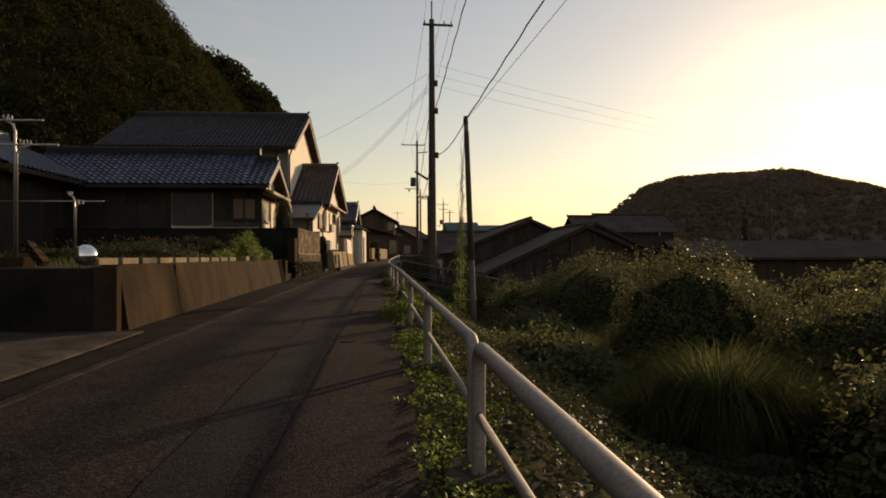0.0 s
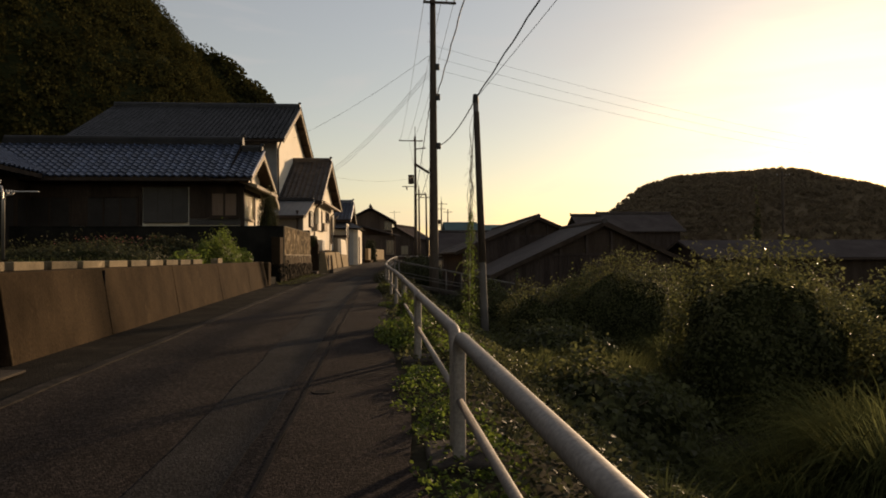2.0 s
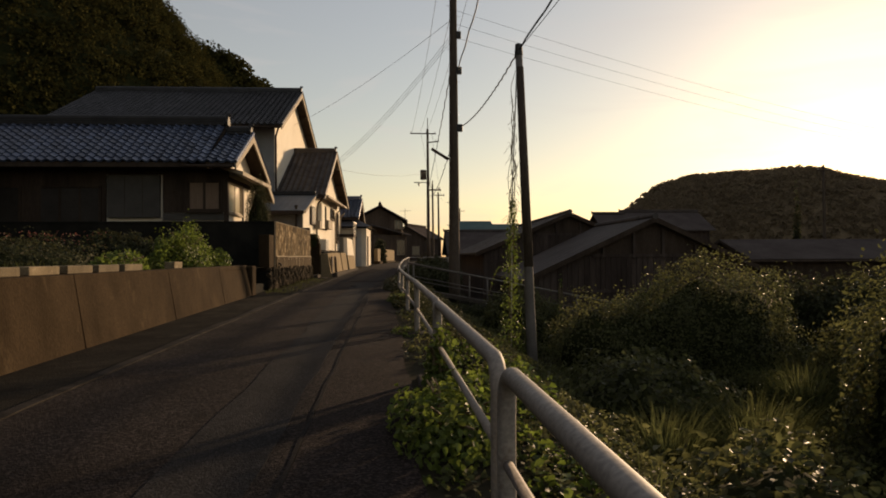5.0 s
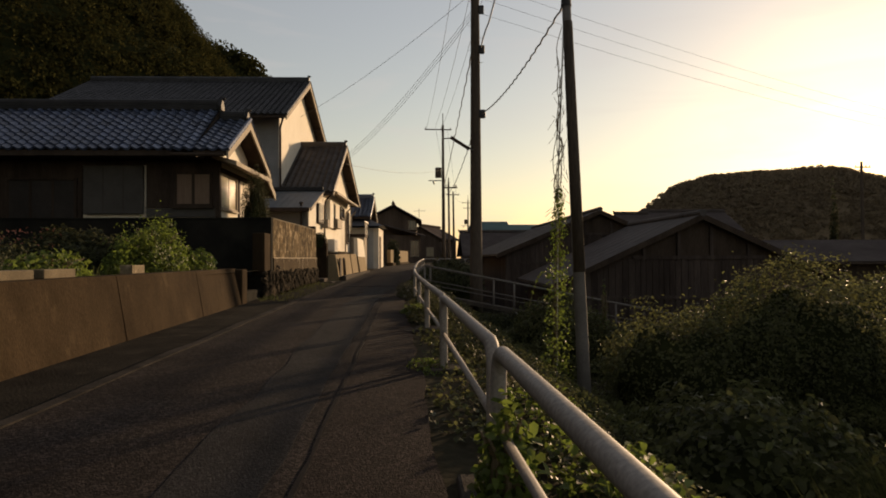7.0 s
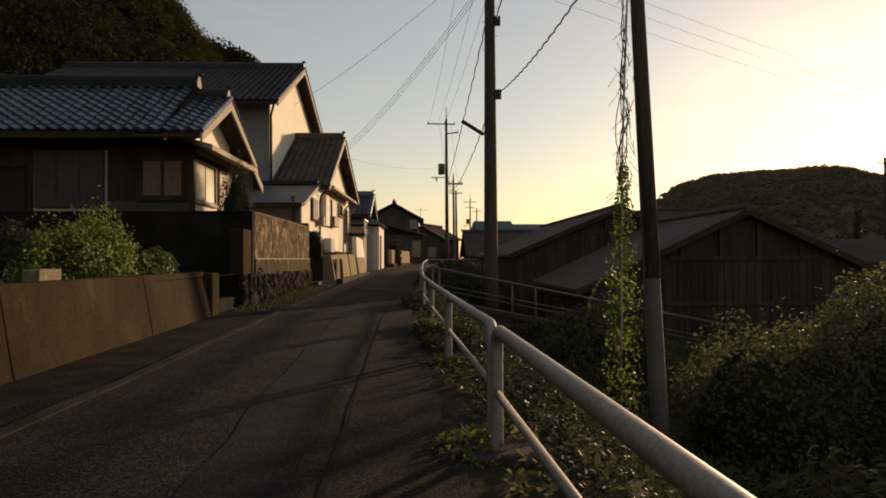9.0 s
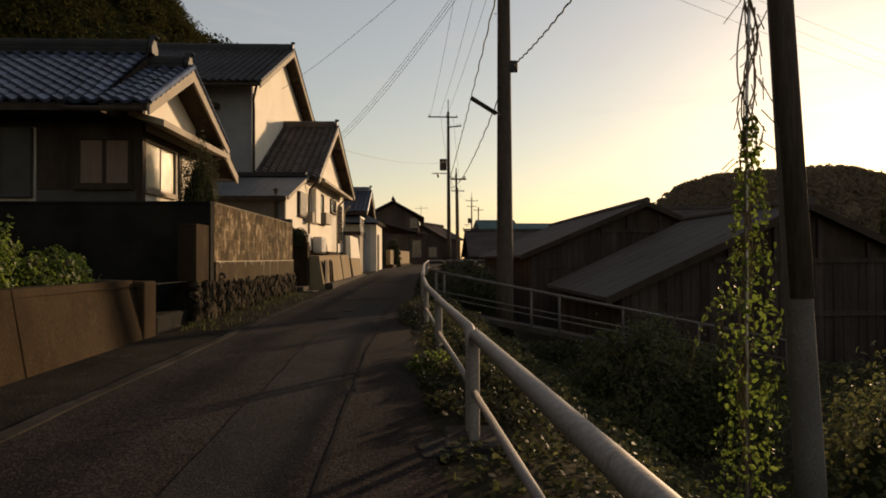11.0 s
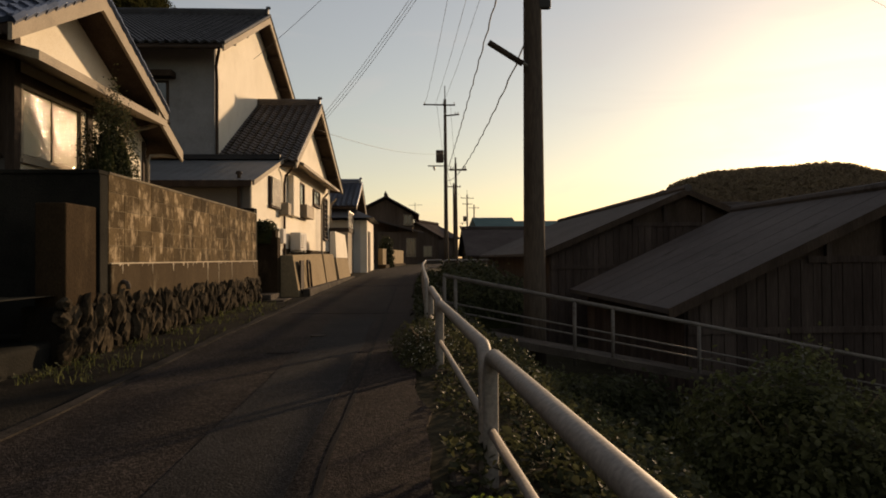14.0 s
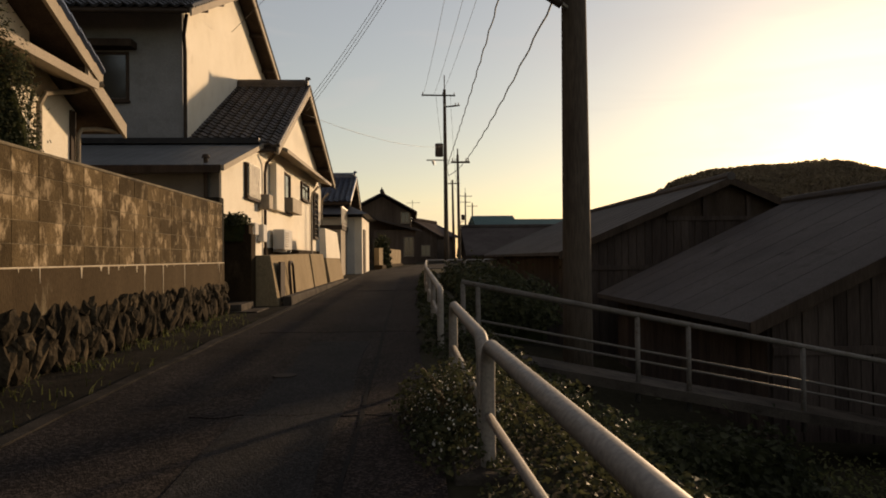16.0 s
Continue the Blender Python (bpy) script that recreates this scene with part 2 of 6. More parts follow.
M_PANE = mat("dim_pane", (0.02, 0.018, 0.016), (0.04, 0.034, 0.03), 1.5, 0.5, 0.05, 40, spec=0.15)
M_CURTAIN = mat("curtain", (0.15, 0.1, 0.07), (0.2, 0.14, 0.1), 4, 0.9, 0.1, 40, stretch=(6, 1, 0.3))
M_LEAF = mat("leaf_green", (0.064, 0.073, 0.027), (0.112, 0.112, 0.048), 0.8, 0.42, 0, 20, per_island=0.5, translucent=0.55, spec=0.15)
# Dark colour that paints shade inside bushes and under the hill trees.
M_CORE = mat("painted_inner_shade", (0.014, 0.017, 0.006), (0.03, 0.033, 0.012), 3, 1.0, 1.0, 14, spec=0.05)
M_LEAF_D = mat("leaf_dark", (0.032, 0.037, 0.019), (0.06, 0.062, 0.032), 0.5, 0.5, 0, 20, per_island=0.5, translucent=0.4, spec=0.05)
M_LEAF_B = mat("leaf_bright", (0.08, 0.12, 0.02), (0.12, 0.155, 0.032), 1.0, 0.5, 0, 20, per_island=0.4, translucent=0.6, spec=0.35)
M_GRASS = mat("grass_blade", (0.06, 0.072, 0.026), (0.105, 0.112, 0.045), 1.0, 0.8, 0, 20, per_island=0.5, translucent=0.55, spec=0.0)
M_DRY = mat("dry_stem", (0.14, 0.1, 0.055), (0.22, 0.17, 0.1), 3, 0.8, 0.1, 30, translucent=0.3)
M_FOREST = mat("forest_leaf", (0.028, 0.029, 0.01), (0.058, 0.054, 0.019), 0.12, 0.85, 0, 4, per_island=0.14, translucent=0.2, spec=0.0)
# Pale brown base, lifted to paint distance haze over the far trees.
M_HILL = mat("hazed_hill_wood", (0.16, 0.123, 0.08), (0.19, 0.148, 0.096), 0.05, 0.95, 0, 1.2, per_island=0.05, spec=0.0, translucent=0.4)
M_RED = mat("red_flower", (0.16, 0.05, 0.035), (0.22, 0.085, 0.055), 3, 0.7, 0, 20, per_island=0.4, translucent=0.3)
M_PETAL = mat("white_flower", (0.6, 0.58, 0.52), (0.7, 0.68, 0.6), 3, 0.7, 0, 20, translucent=0.3)


# ---- mesh helpers ----
class Shape:
    """Gathers vertices and faces of one mesh."""

    def __init__(self):
        self.v, self.f = [], []

    def add(self, vs, fs):
        k = len(self.v)
        self.v += [tuple(p) for p in vs]
        self.f += [tuple(i + k for i in q) for q in fs]
        return self

    def box(self, x0, x1, y0, y1, z0, z1, m=None):
        vs = [Vector((x, y, z)) for z in (z0, z1) for y in (y0, y1) for x in (x0, x1)]
        if m:
            vs = [m @ p for p in vs]
        return self.add(vs, [(0, 2, 3, 1), (4, 5, 7, 6), (0, 1, 5, 4), (2, 6, 7, 3), (0, 4, 6, 2), (1, 3, 7, 5)])

    def prism(self, pts, way):
        """A flat outline pushed along way; the outline runs counter-clockwise seen against way's head."""
        n, w = len(pts), Vector(way)
        vs = [Vector(p) for p in pts] + [Vector(p) + w for p in pts]
        fs = [tuple(reversed(range(n))), tuple(range(n, 2 * n))] + [(i, (i + 1) % n, n + (i + 1) % n, n + i) for i in range(n)]
        return self.add(vs, fs)

    def tube(self, pts, r, sides=8, r2=None, caps=True):
        pts = [Vector(p) for p in pts]
        n = len(pts)
        vs, fs = [], []
        side = None
        for i, p in enumerate(pts):
            d = (pts[min(i + 1, n - 1)] - pts[max(i - 1, 0)]).normalized()
            if side is None:
                side = d.orthogonal().normalized()
            side = (side - d * side.dot(d)).normalized()
            up = d.cross(side)
            rr = r if r2 is None else r + (r2 - r) * i / (n - 1)
            vs += [p + (side * math.cos(a) + up * math.sin(a)) * rr for a in (2 * math.pi * k / sides for k in range(sides))]
        for i in range(n - 1):
            for k in range(sides):
                a, b = i * sides + k, i * sides + (k + 1) % sides
                fs.append((a, b, b + sides, a + sides))
        if caps:
            fs += [tuple(reversed(range(sides))), tuple(range((n - 1) * sides, n * sides))]
        return self.add(vs, fs)

    def mesh(self, name, smooth=False):
        me = bpy.data.meshes.new(name)
        me.from_pydata(self.v, [], self.f)
        if smooth:
            me.polygons.foreach_set("use_smooth", [True] * len(me.polygons))
        me.update()
        return me


def part(name, sh, material, parent=None, label="", bevel=0.0, smooth=False):
    """One mesh object under a thing, a part or the setting."""
    me = sh.mesh(name, smooth) if isinstance(sh, Shape) else sh
    if not me.materials:
        me.materials.append(material)
    ob = new(name, me)
    ob.parent = parent
    if label:
        tagged(ob, label)
    if bevel:
        bv = ob.modifiers.new("bevel", "BEVEL")
        bv.width, bv.segments, bv.limit_method = bevel, 2, "ANGLE"
    return ob


def thing(name, at=(0, 0, 0), label="", category="", group="", kind=""):
    ob = new(name)
    ob.location = at
    return tagged(ob, label, category, group, kind)


def triangles(name, verts, tris):
    """A mesh from arrays of many small triangles."""
    me = bpy.data.meshes.new(name)
    me.vertices.add(len(verts))
    me.vertices.foreach_set("co", np.asarray(verts, dtype=np.float32).ravel())
    me.loops.add(len(tris) * 3)
    me.loops.foreach_set("vertex_index", np.asarray(tris, dtype=np.int32).ravel())
    me.polygons.add(len(tris))
    me.polygons.foreach_set("loop_start", np.arange(0, len(tris) * 3, 3, dtype=np.int32))
    me.update(calc_edges=True)
    return me


def leaves(name, at, out, size, rng, droop=0.3, wide=0.55, simple=False):
    """Folded leaves at the places given, facing roughly out."""
    n = len(at)
    o = out + rng.normal(0, 0.55, (n, 3))
    o /= np.linalg.norm(o, axis=1)[:, None] + 1e-9
    a = rng.normal(0, 1, (n, 3))
    a[:, 2] -= droop
    a -= o * (a * o).sum(1)[:, None]
    a /= np.linalg.norm(a, axis=1)[:, None] + 1e-9
    s = np.cross(o, a)
    L = (size * rng.uniform(0.6, 1.35, n))[:, None]
    def pt(f, w):
        return at + a * L * (f - 0.5) + s * L * wide * w + o * L * (0.22 * abs(w) - 0.14 * f * f)
    k = np.arange(n)[:, None]
    if simple:
        v = np.stack([pt(0, 0), pt(0.42, 0.5), pt(1, 0), pt(0.42, -0.5)], 1).reshape(-1, 3)
        t = np.concatenate([k * 4 + np.array([[0, 2, 1]]), k * 4 + np.array([[0, 3, 2]])], 1).reshape(-1, 3)
    else:
        v = np.stack([pt(0, 0), pt(0.2, 0.46), pt(0.62, 0.4), pt(1, 0), pt(0.62, -0.4), pt(0.2, -0.46)], 1).reshape(-1, 3)
        t = np.concatenate([k * 6 + np.array([q]) for q in ([0, 2, 1], [0, 3, 2], [0, 4, 3], [0, 5, 4])], 1).reshape(-1, 3)
    return triangles(name, v, t)


def blades(name, roots, ways, length, width, rng, bend=0.8, steps=5):
    """Arching grass blades."""
    n = len(roots)
    L = (length * rng.uniform(0.55, 1.2, n))[:, None]
    h = np.stack([ways[:, 0], ways[:, 1], np.zeros(n)], 1)
    side = np.stack([-ways[:, 1], ways[:, 0], np.zeros(n)], 1)
    side /= np.linalg.norm(side, axis=1)[:, None] + 1e-9
    B = (bend * rng.uniform(0.7, 1.25, n))[:, None]
    rows = []
    for i in range(steps + 1):
        f = i / steps
        p = roots + h * L * (0.25 * f + 0.75 * f * f) + np.array([[0, 0, 1.0]]) * L * (f - B * 0.55 * f ** 2.4)
        w = width * (1 - f) ** 0.6 * 0.5 + 0.0004
        rows += [p - side * w, p + side * w]
    m = 2 * (steps + 1)
    v = np.stack(rows, 1).reshape(-1, 3)
    k = np.arange(n)[:, None] * m
    t = []
    for i in range(steps):
        t += [[2 * i, 2 * i + 1, 2 * i + 3], [2 * i, 2 * i + 3, 2 * i + 2]]
    t = (k[:, :, None] + np.array(t).reshape(1, -1, 3)).reshape(-1, 3)
    return triangles(name, v, t)


def lump(x, y, s=1.0, k=0):
    return noise.noise(Vector((x * s, y * s, 7.3 * k + 0.5)))


# ---- ground, road and edges ----
def road_z(y):
    return 0.011 * max(-30.0, min(y, 80.0))


def rail_x(y):
    return float(np.interp(y, [-10, 1.1, 3.3, 6.4, 9.45, 12.55, 15.9, 18.95, 22.1, 25.3, 29, 40, 52, 60, 80], [0.9, 0.455, 0.375, 0.24, 0.115, -0.01, -0.15, -0.285, -0.42, -0.55, -0.6, -0.55, -0.25, 0.6, 6]))


def smooth(a, b, v):
    v = max(0.0, min(1.0, (v - a) / (b - a)))
    return v * v * (3 - 2 * v)


def ground_z(x, y):
    z = road_z(y) - 0.03
    d = x - rail_x(y) - 0.25
    if d > 0:
        z -= 1.75 * smooth(0, 2.8, d) * (1 - smooth(50, 75, y)) - 0.12 * lump(x, y, 0.6) * smooth(0, 1.5, d)
    return z


def spread(lo, hi, near, far_lo, far_hi, grow=1.35):
    vals = list(np.arange(lo, hi, near))
    step, v = near, hi
    while v < far_hi:
        vals.append(v)
        step *= grow
        v += step
    vals.append(far_hi)
    step, v = near, lo
    while v > far_lo:
        step *= grow
        v -= step
        vals.append(max(v, far_lo))
    return sorted(set(round(float(q), 4) for q in vals))


def grid(xs, ys, height):
    sh = Shape()
    w = len(xs)
    sh.v = [(x, y, height(x, y)) for y in ys for x in xs]
    sh.f = [(j * w + i, j * w + i + 1, (j + 1) * w + i + 1, (j + 1) * w + i) for j in range(len(ys) - 1) for i in range(w - 1)]
    return sh


ground = part("ground", grid(spread(-6, 10, 0.35, -1500, 1500), spread(-4, 48, 0.45, -400, 2500), ground_z), M_TERRAIN, smooth=True)
tagged(ground, "overgrown dark earth ground falling away beside the road", "ground", kind="structure")


def strip(xa, xb, ys, lift, thick=0.12):
    """A slab along the road between two edge functions."""
    sh = Shape()
    n = len(ys)
    for y in ys:
        a, b, z = xa(y), xb(y), road_z(y) + lift
        sh.v += [(a, y, z), (b, y, z), (b, y, z - thick), (a, y, z - thick)]
    for i in range(n - 1):
        k = 4 * i
        sh.f += [(k, k + 1, k + 5, k + 4), (k + 1, k + 2, k + 6, k + 5), (k + 3, k, k + 4, k + 7)]
    sh.f += [(0, 3, 2, 1), (4 * n - 4, 4 * n - 3, 4 * n - 2, 4 * n - 1)]
    return sh


def road_left(y):
    return float(np.interp(y, [-20, 5, 16, 28, 50, 60, 80], [-2.7, -2.88, -3.05, -3.2, -3.05, -2.6, 3])) + 0.035 * lump(7, y, 0.9) + 0.015 * lump(11, y, 2.3)


def seam_x(y):
    return float(np.interp(y, [-20, 3, 22.5, 40, 60, 80], [-0.4, -0.68, -1.22, -1.35, -0.9, 4.5])) + 0.015 * lump(0, y, 1.3)


def road_right(y):
    return rail_x(y) - 0.24 + 0.07 * lump(3, y, 1.7) + 0.03 * lump(9, y, 6)


YS = [float(q) for q in np.arange(-12, 80.1, 0.4)]
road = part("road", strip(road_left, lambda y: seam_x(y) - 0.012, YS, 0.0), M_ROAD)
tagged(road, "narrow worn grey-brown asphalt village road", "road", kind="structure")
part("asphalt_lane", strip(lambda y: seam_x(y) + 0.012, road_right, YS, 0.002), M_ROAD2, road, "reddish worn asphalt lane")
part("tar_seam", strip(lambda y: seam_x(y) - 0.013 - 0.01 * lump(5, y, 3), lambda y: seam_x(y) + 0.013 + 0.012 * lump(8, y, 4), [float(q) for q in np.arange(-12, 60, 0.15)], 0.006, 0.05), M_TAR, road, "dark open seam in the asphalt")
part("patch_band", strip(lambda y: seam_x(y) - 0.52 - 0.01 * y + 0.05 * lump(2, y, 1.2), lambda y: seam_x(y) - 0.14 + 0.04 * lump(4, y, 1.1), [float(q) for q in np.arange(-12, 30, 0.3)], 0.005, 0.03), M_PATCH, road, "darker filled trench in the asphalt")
gutter = part("gutter", strip(lambda y: road_left(y) - 0.11 - 0.03 * lump(13, y, 1.1), road_left, YS, 0.012), M_KERB)
tagged(gutter, "pale concrete gutter edge along the asphalt", "gutter", kind="structure")
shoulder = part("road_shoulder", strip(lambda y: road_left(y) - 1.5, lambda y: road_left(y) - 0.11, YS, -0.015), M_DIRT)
tagged(shoulder, "dark dirty asphalt shoulder below the walls", "road", kind="structure")
sh = Shape()
sh.prism([(-30, -12, 0.0), (-3.42, -12, 0.0), (-3.42, 6.0, 0.075), (-3.52, 9.15, 0.11), (-30, 9.15, 0.11)], (0, 0, 0.02))
driveway = part("driveway", sh, M_GUTTER)
tagged(driveway, "pale concrete driveway beside the road", "driveway", kind="structure")


# ---- retaining wall with its garden ----
wall_1 = thing("wall_retaining", (-4.0, 9.15, 0), "stained brown concrete retaining wall with slightly leaning panels", "wall", kind="structure")


def at_world(ob):
    """Parts are written in world places; their thing stands at its own place."""
    for c in ob.children:
        c.matrix_parent_inverse = Matrix.Translation(-ob.location) if ob.rotation_euler.to_quaternion().angle < 1e-6 else ob.matrix_basis.inverted()
    return ob


def wall_x(y):
    return float(np.interp(y, [9.15, 17, 24.3], [-3.88, -4.08, -4.22]))


edges = [9.62, 12.05, 15.0, 18.2, 21.3, 23.9]
for a, b in zip(edges, edges[1:]):
    sh = Shape()
    g = 0.003
    za, zb = road_z(a) - 0.1, 1.02
    pts = []
    for y in (a + g, b - g):
        x = wall_x(y)
        pts.append([(x, y, za), (x - 0.16, y, zb), (x - 0.42, y, zb), (x - 0.42, y, za)])
    sh.add(pts[0] + pts[1], [(0, 1, 2, 3), (7, 6, 5, 4), (0, 4, 5, 1), (1, 5, 6, 2), (2, 6, 7, 3), (3, 7, 4, 0)])
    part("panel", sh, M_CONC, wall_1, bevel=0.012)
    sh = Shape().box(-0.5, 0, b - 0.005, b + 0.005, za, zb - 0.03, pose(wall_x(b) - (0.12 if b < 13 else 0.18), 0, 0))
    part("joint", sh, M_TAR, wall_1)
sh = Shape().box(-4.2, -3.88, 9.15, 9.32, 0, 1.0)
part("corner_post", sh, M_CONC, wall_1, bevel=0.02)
# Recess and front face: shade painted in with the near-black material.
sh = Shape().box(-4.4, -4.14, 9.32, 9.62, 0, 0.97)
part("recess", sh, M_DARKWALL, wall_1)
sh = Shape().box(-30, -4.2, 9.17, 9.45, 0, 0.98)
part("front_face", sh, M_DARKWALL, wall_1, "concrete face, its shade painted near-black", bevel=0.015)
sh = Shape().box(-4.62, -4.22, 23.9, 24.3, 0.0, 1.0)
part("end_post", sh, M_CONC, wall_1, bevel=0.03)
at_world(wall_1)
bed = part("garden_bed", grid([-30, -20, -14] + [float(q) for q in np.arange(-12, -4.2, 0.4)] + [-4.3], [float(q) for q in np.arange(9.4, 26, 0.5)], lambda x, y: 0.96 + (0.08 * lump(x, y, 0.7) if x < -4.5 else -0.02)), M_SOIL, smooth=True)
tagged(bed, "dark garden soil behind the retaining wall", "garden bed", kind="structure")

coping = None
for i in range(10):
    y = 9.47 + 0.81 * i
    m = pose(-4.26 - 0.012 * (y - 9.4) + 0.008 * lump(i, 3, 1.7), y, 1.02, 0, 0, 90 + 1.5 * lump(i, 0, 2.1))
    if coping is None:
        coping = part("coping_block", Shape().box(0, 0.63, 0, 0.19, 0, 0.1), M_COPING, bevel=0.012)
        tagged(coping, "pale concrete edging block lying on the wall", "concrete block", "edging blocks on the wall")
        coping.matrix_basis = m
    else:
        copy_thing(coping, m)


# ---- block wall on a stone base ----
BX, BY0, BY1 = -4.2, 26.7, 33.5
wall_2 = thing("wall_block", (BX, BY0, 0), "weathered concrete block wall on a rendered band and rubble base", "wall", kind="structure")
part("core", Shape().box(BX - 0.19, BX - 0.007, BY0, BY1, 1.24, 2.26), M_MORTAR, wall_2)
part("band", Shape().box(BX - 0.26, BX + 0.03, BY0, BY1 + 0.04, 0.82, 1.25), M_RENDER, wall_2, "dark rendered band with pale lime runs", bevel=0.02)
part("capping", Shape().box(BX - 0.2, BX + 0.012, BY0, BY1, 2.25, 2.282), M_MORTAR, wall_2, bevel=0.01)
block = Shape().box(-0.09, 0.0, 0.004, 0.396, 0.004, 0.196).mesh("block")
for r in range(5):
    for i in range(17):
        b = part("block", block, M_BLOCK, wall_2)
        b.location = (BX + 0.003 * lump(i, r, 3.1), BY0 + 0.4 * i, 1.255 + 0.2 * r)
part("lime_line", Shape().box(BX + 0.02, BX + 0.034, BY0, BY1 + 0.03, 1.242, 1.258), M_LIME, wall_2, "pale lime crust along the ledge", bevel=0.006)
# lime runs under the joints
lime_rng = random.Random(12)
for i in range(22):
    y = BY0 + 0.1 + 6.5 * lime_rng.random()
    L = 0.36 + 0.04 * lime_rng.random() if i in (3, 9, 16) else 0.03 + 0.13 * lime_rng.random() ** 2
    wd = 0.011 if L > 0.3 else 0.008 + 0.045 * lime_rng.random() ** 3
    sh = Shape()
    k = 9
    left = [(BX + 0.029, y - wd * (1 - 0.75 * q / k) * (1 + 0.5 * lump(i, q, 1.7)), 1.249 - L * q / k) for q in range(k + 1)]
    right = [(BX + 0.029, y + wd * (1 - 0.75 * q / k) * (1 + 0.5 * lump(i, q, 2.3, 3)), 1.249 - L * q / k) for q in range(k + 1)]
    for a, b in zip(left, right):
        sh.v += [a, b, (a[0] + 0.005, a[1] * 0.9 + b[1] * 0.1, a[2]), (b[0] + 0.005, b[1] * 0.9 + a[1] * 0.1, b[2])]
    for q in range(k):
        e = 4 * q
        sh.f += [(e + 2, e + 3, e + 7, e + 6), (e, e + 2, e + 6, e + 4), (e + 3, e + 1, e + 5, e + 7)]
    part("lime_run", sh, M_LIME, wall_2)
part("stone_backing", Shape().box(BX - 0.4, BX + 0.02, BY0 - 0.95, BY1 + 0.05, 0.05, 0.83), M_DIRT, wall_2)
rng = np.random.default_rng(4)
stone_meshes = []
for k in range(9):
    bm = bmesh.new()
    bmesh.ops.create_icosphere(bm, subdivisions=2, radius=0.5)
    for v in bm.verts:
        v.co *= 0.85 + 0.45 * noise.noise(v.co * 3.1 + Vector((k * 4.7, 0, 0))) + 0.13 * rng.random()
        v.co.x *= 0.8
    me = bpy.data.meshes.new("stone")
    bm.to_mesh(me)
    bm.free()
    stone_meshes.append(me)
y, i = BY0 - 0.95, 0
while y < BY1:
    wdt = 0.08 + 0.13 * rng.random() ** 1.4
    zlo = road_z(y) - 0.02
    zc = zlo
    while zc < 0.8:
        hgt = min(0.16 + 0.28 * rng.random(), 0.84 - zc + 0.08)
        s = part("stone", stone_meshes[i % 9], M_STONE, wall_2)
        s.location = (BX - 0.01 + 0.05 * rng.random(), y + wdt / 2 + 0.05 * rng.normal(), zc + hgt / 2)
        s.scale = (0.2, wdt * 1.2, hgt * 1.25)
        s.rotation_euler = (-0.3 + 0.26 * rng.normal(), 0.1 * rng.normal(), 0.15 * rng.normal())
        zc += hgt * 0.92
        i += 1
    y += wdt * 0.95
at_world(wall_2)

wall_3 = thing("wall_garden", (-8, 26.1, 0), "concrete block garden wall, shade painted near-black", "wall", kind="structure")
# Garden wall front faces away from the sun; near-black paints its shade.
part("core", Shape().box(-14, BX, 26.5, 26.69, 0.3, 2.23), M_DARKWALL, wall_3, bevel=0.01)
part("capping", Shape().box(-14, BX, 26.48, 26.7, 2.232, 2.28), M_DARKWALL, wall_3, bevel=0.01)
at_world(wall_3)
pillar = part("gate_pillar", Shape().box(-4.5, -4.2, 25.8, 26.42, 0.2, 1.86), M_CONC, bevel=0.015)
tagged(pillar, "short brown concrete wall pier before the block wall", "pillar")
pillar_foot = part("wall_footing", Shape().box(-5.3, -4.3, 24.5, 26.48, 0.1, 0.5), M_DARKWALL, bevel=0.05)
tagged(pillar_foot, "dark rough stone footing below the garden wall", "footing", kind="structure")


# ---- tiled roofs and houses ----
TW, TL = 0.27, 0.235


def tile_shape():
    """One wavy roof tile: x across, y up the slope, z out of it."""
    sh = Shape()
    prof = [(0.0, 0.04), (0.04, 0.075), (0.085, 0.05), (0.15, 0.0), (0.22, 0.006), (0.27, 0.04)]
    n = len(prof)
    for y, lift in ((-0.03, 0.05), (TL, 0.004)):
        sh.v += [(x, y, z + lift) for x, z in prof]
    sh.v += [(x, -0.03, z - 0.01) for x, z in prof]
    for i in range(n - 1):
        sh.f += [(i, i + 1, n + i + 1, n + i), (2 * n + i, 2 * n + i + 1, i + 1, i)]
    return sh


TILE = tile_shape()


def slope_frame(corner, along, up):
    a, u = Vector(along).normalized(), Vector(up).normalized()
    o = a.cross(u)
    m = Matrix((a, u, o)).transposed().to_4x4()
    m.translation = corner
    return m


def tile_slope(house, corner, along, up, length, rise, material, singles=0, keep=None):
    """Tiles over one roof slope. The nearest ones, counted from the far end of along, are pieces of their own."""
    m = slope_frame(corner, along, up)
    cols, rows = int(length / TW), int(rise / TL)
    sx, sy = length / cols / TW, rise / rows / TL
    rest = Shape()
    one = None
    made = 0
    for c in range(cols - 1, -1, -1):
        for r in range(rows):
            if keep and not keep(c * TW * sx, r * TL * sy):
                continue
            j = Matrix.Translation((c * TW * sx, r * TL * sy, 0.004 * lump(c, r, 3.3))) @ Matrix.Diagonal((sx, sy, 1, 1))
            if made < singles:
                if one is None:
                    one = TILE.mesh("tile")
                t = part("tile", one, material, house)
                t.matrix_basis = m @ j
                made += 1
            else:
                mj = m @ j
                rest.add([mj @ Vector(p) for p in TILE.v], TILE.f)
    if rest.v:
        k = part("tiling", rest, material, house)
        tagged(k, kind="stuff")


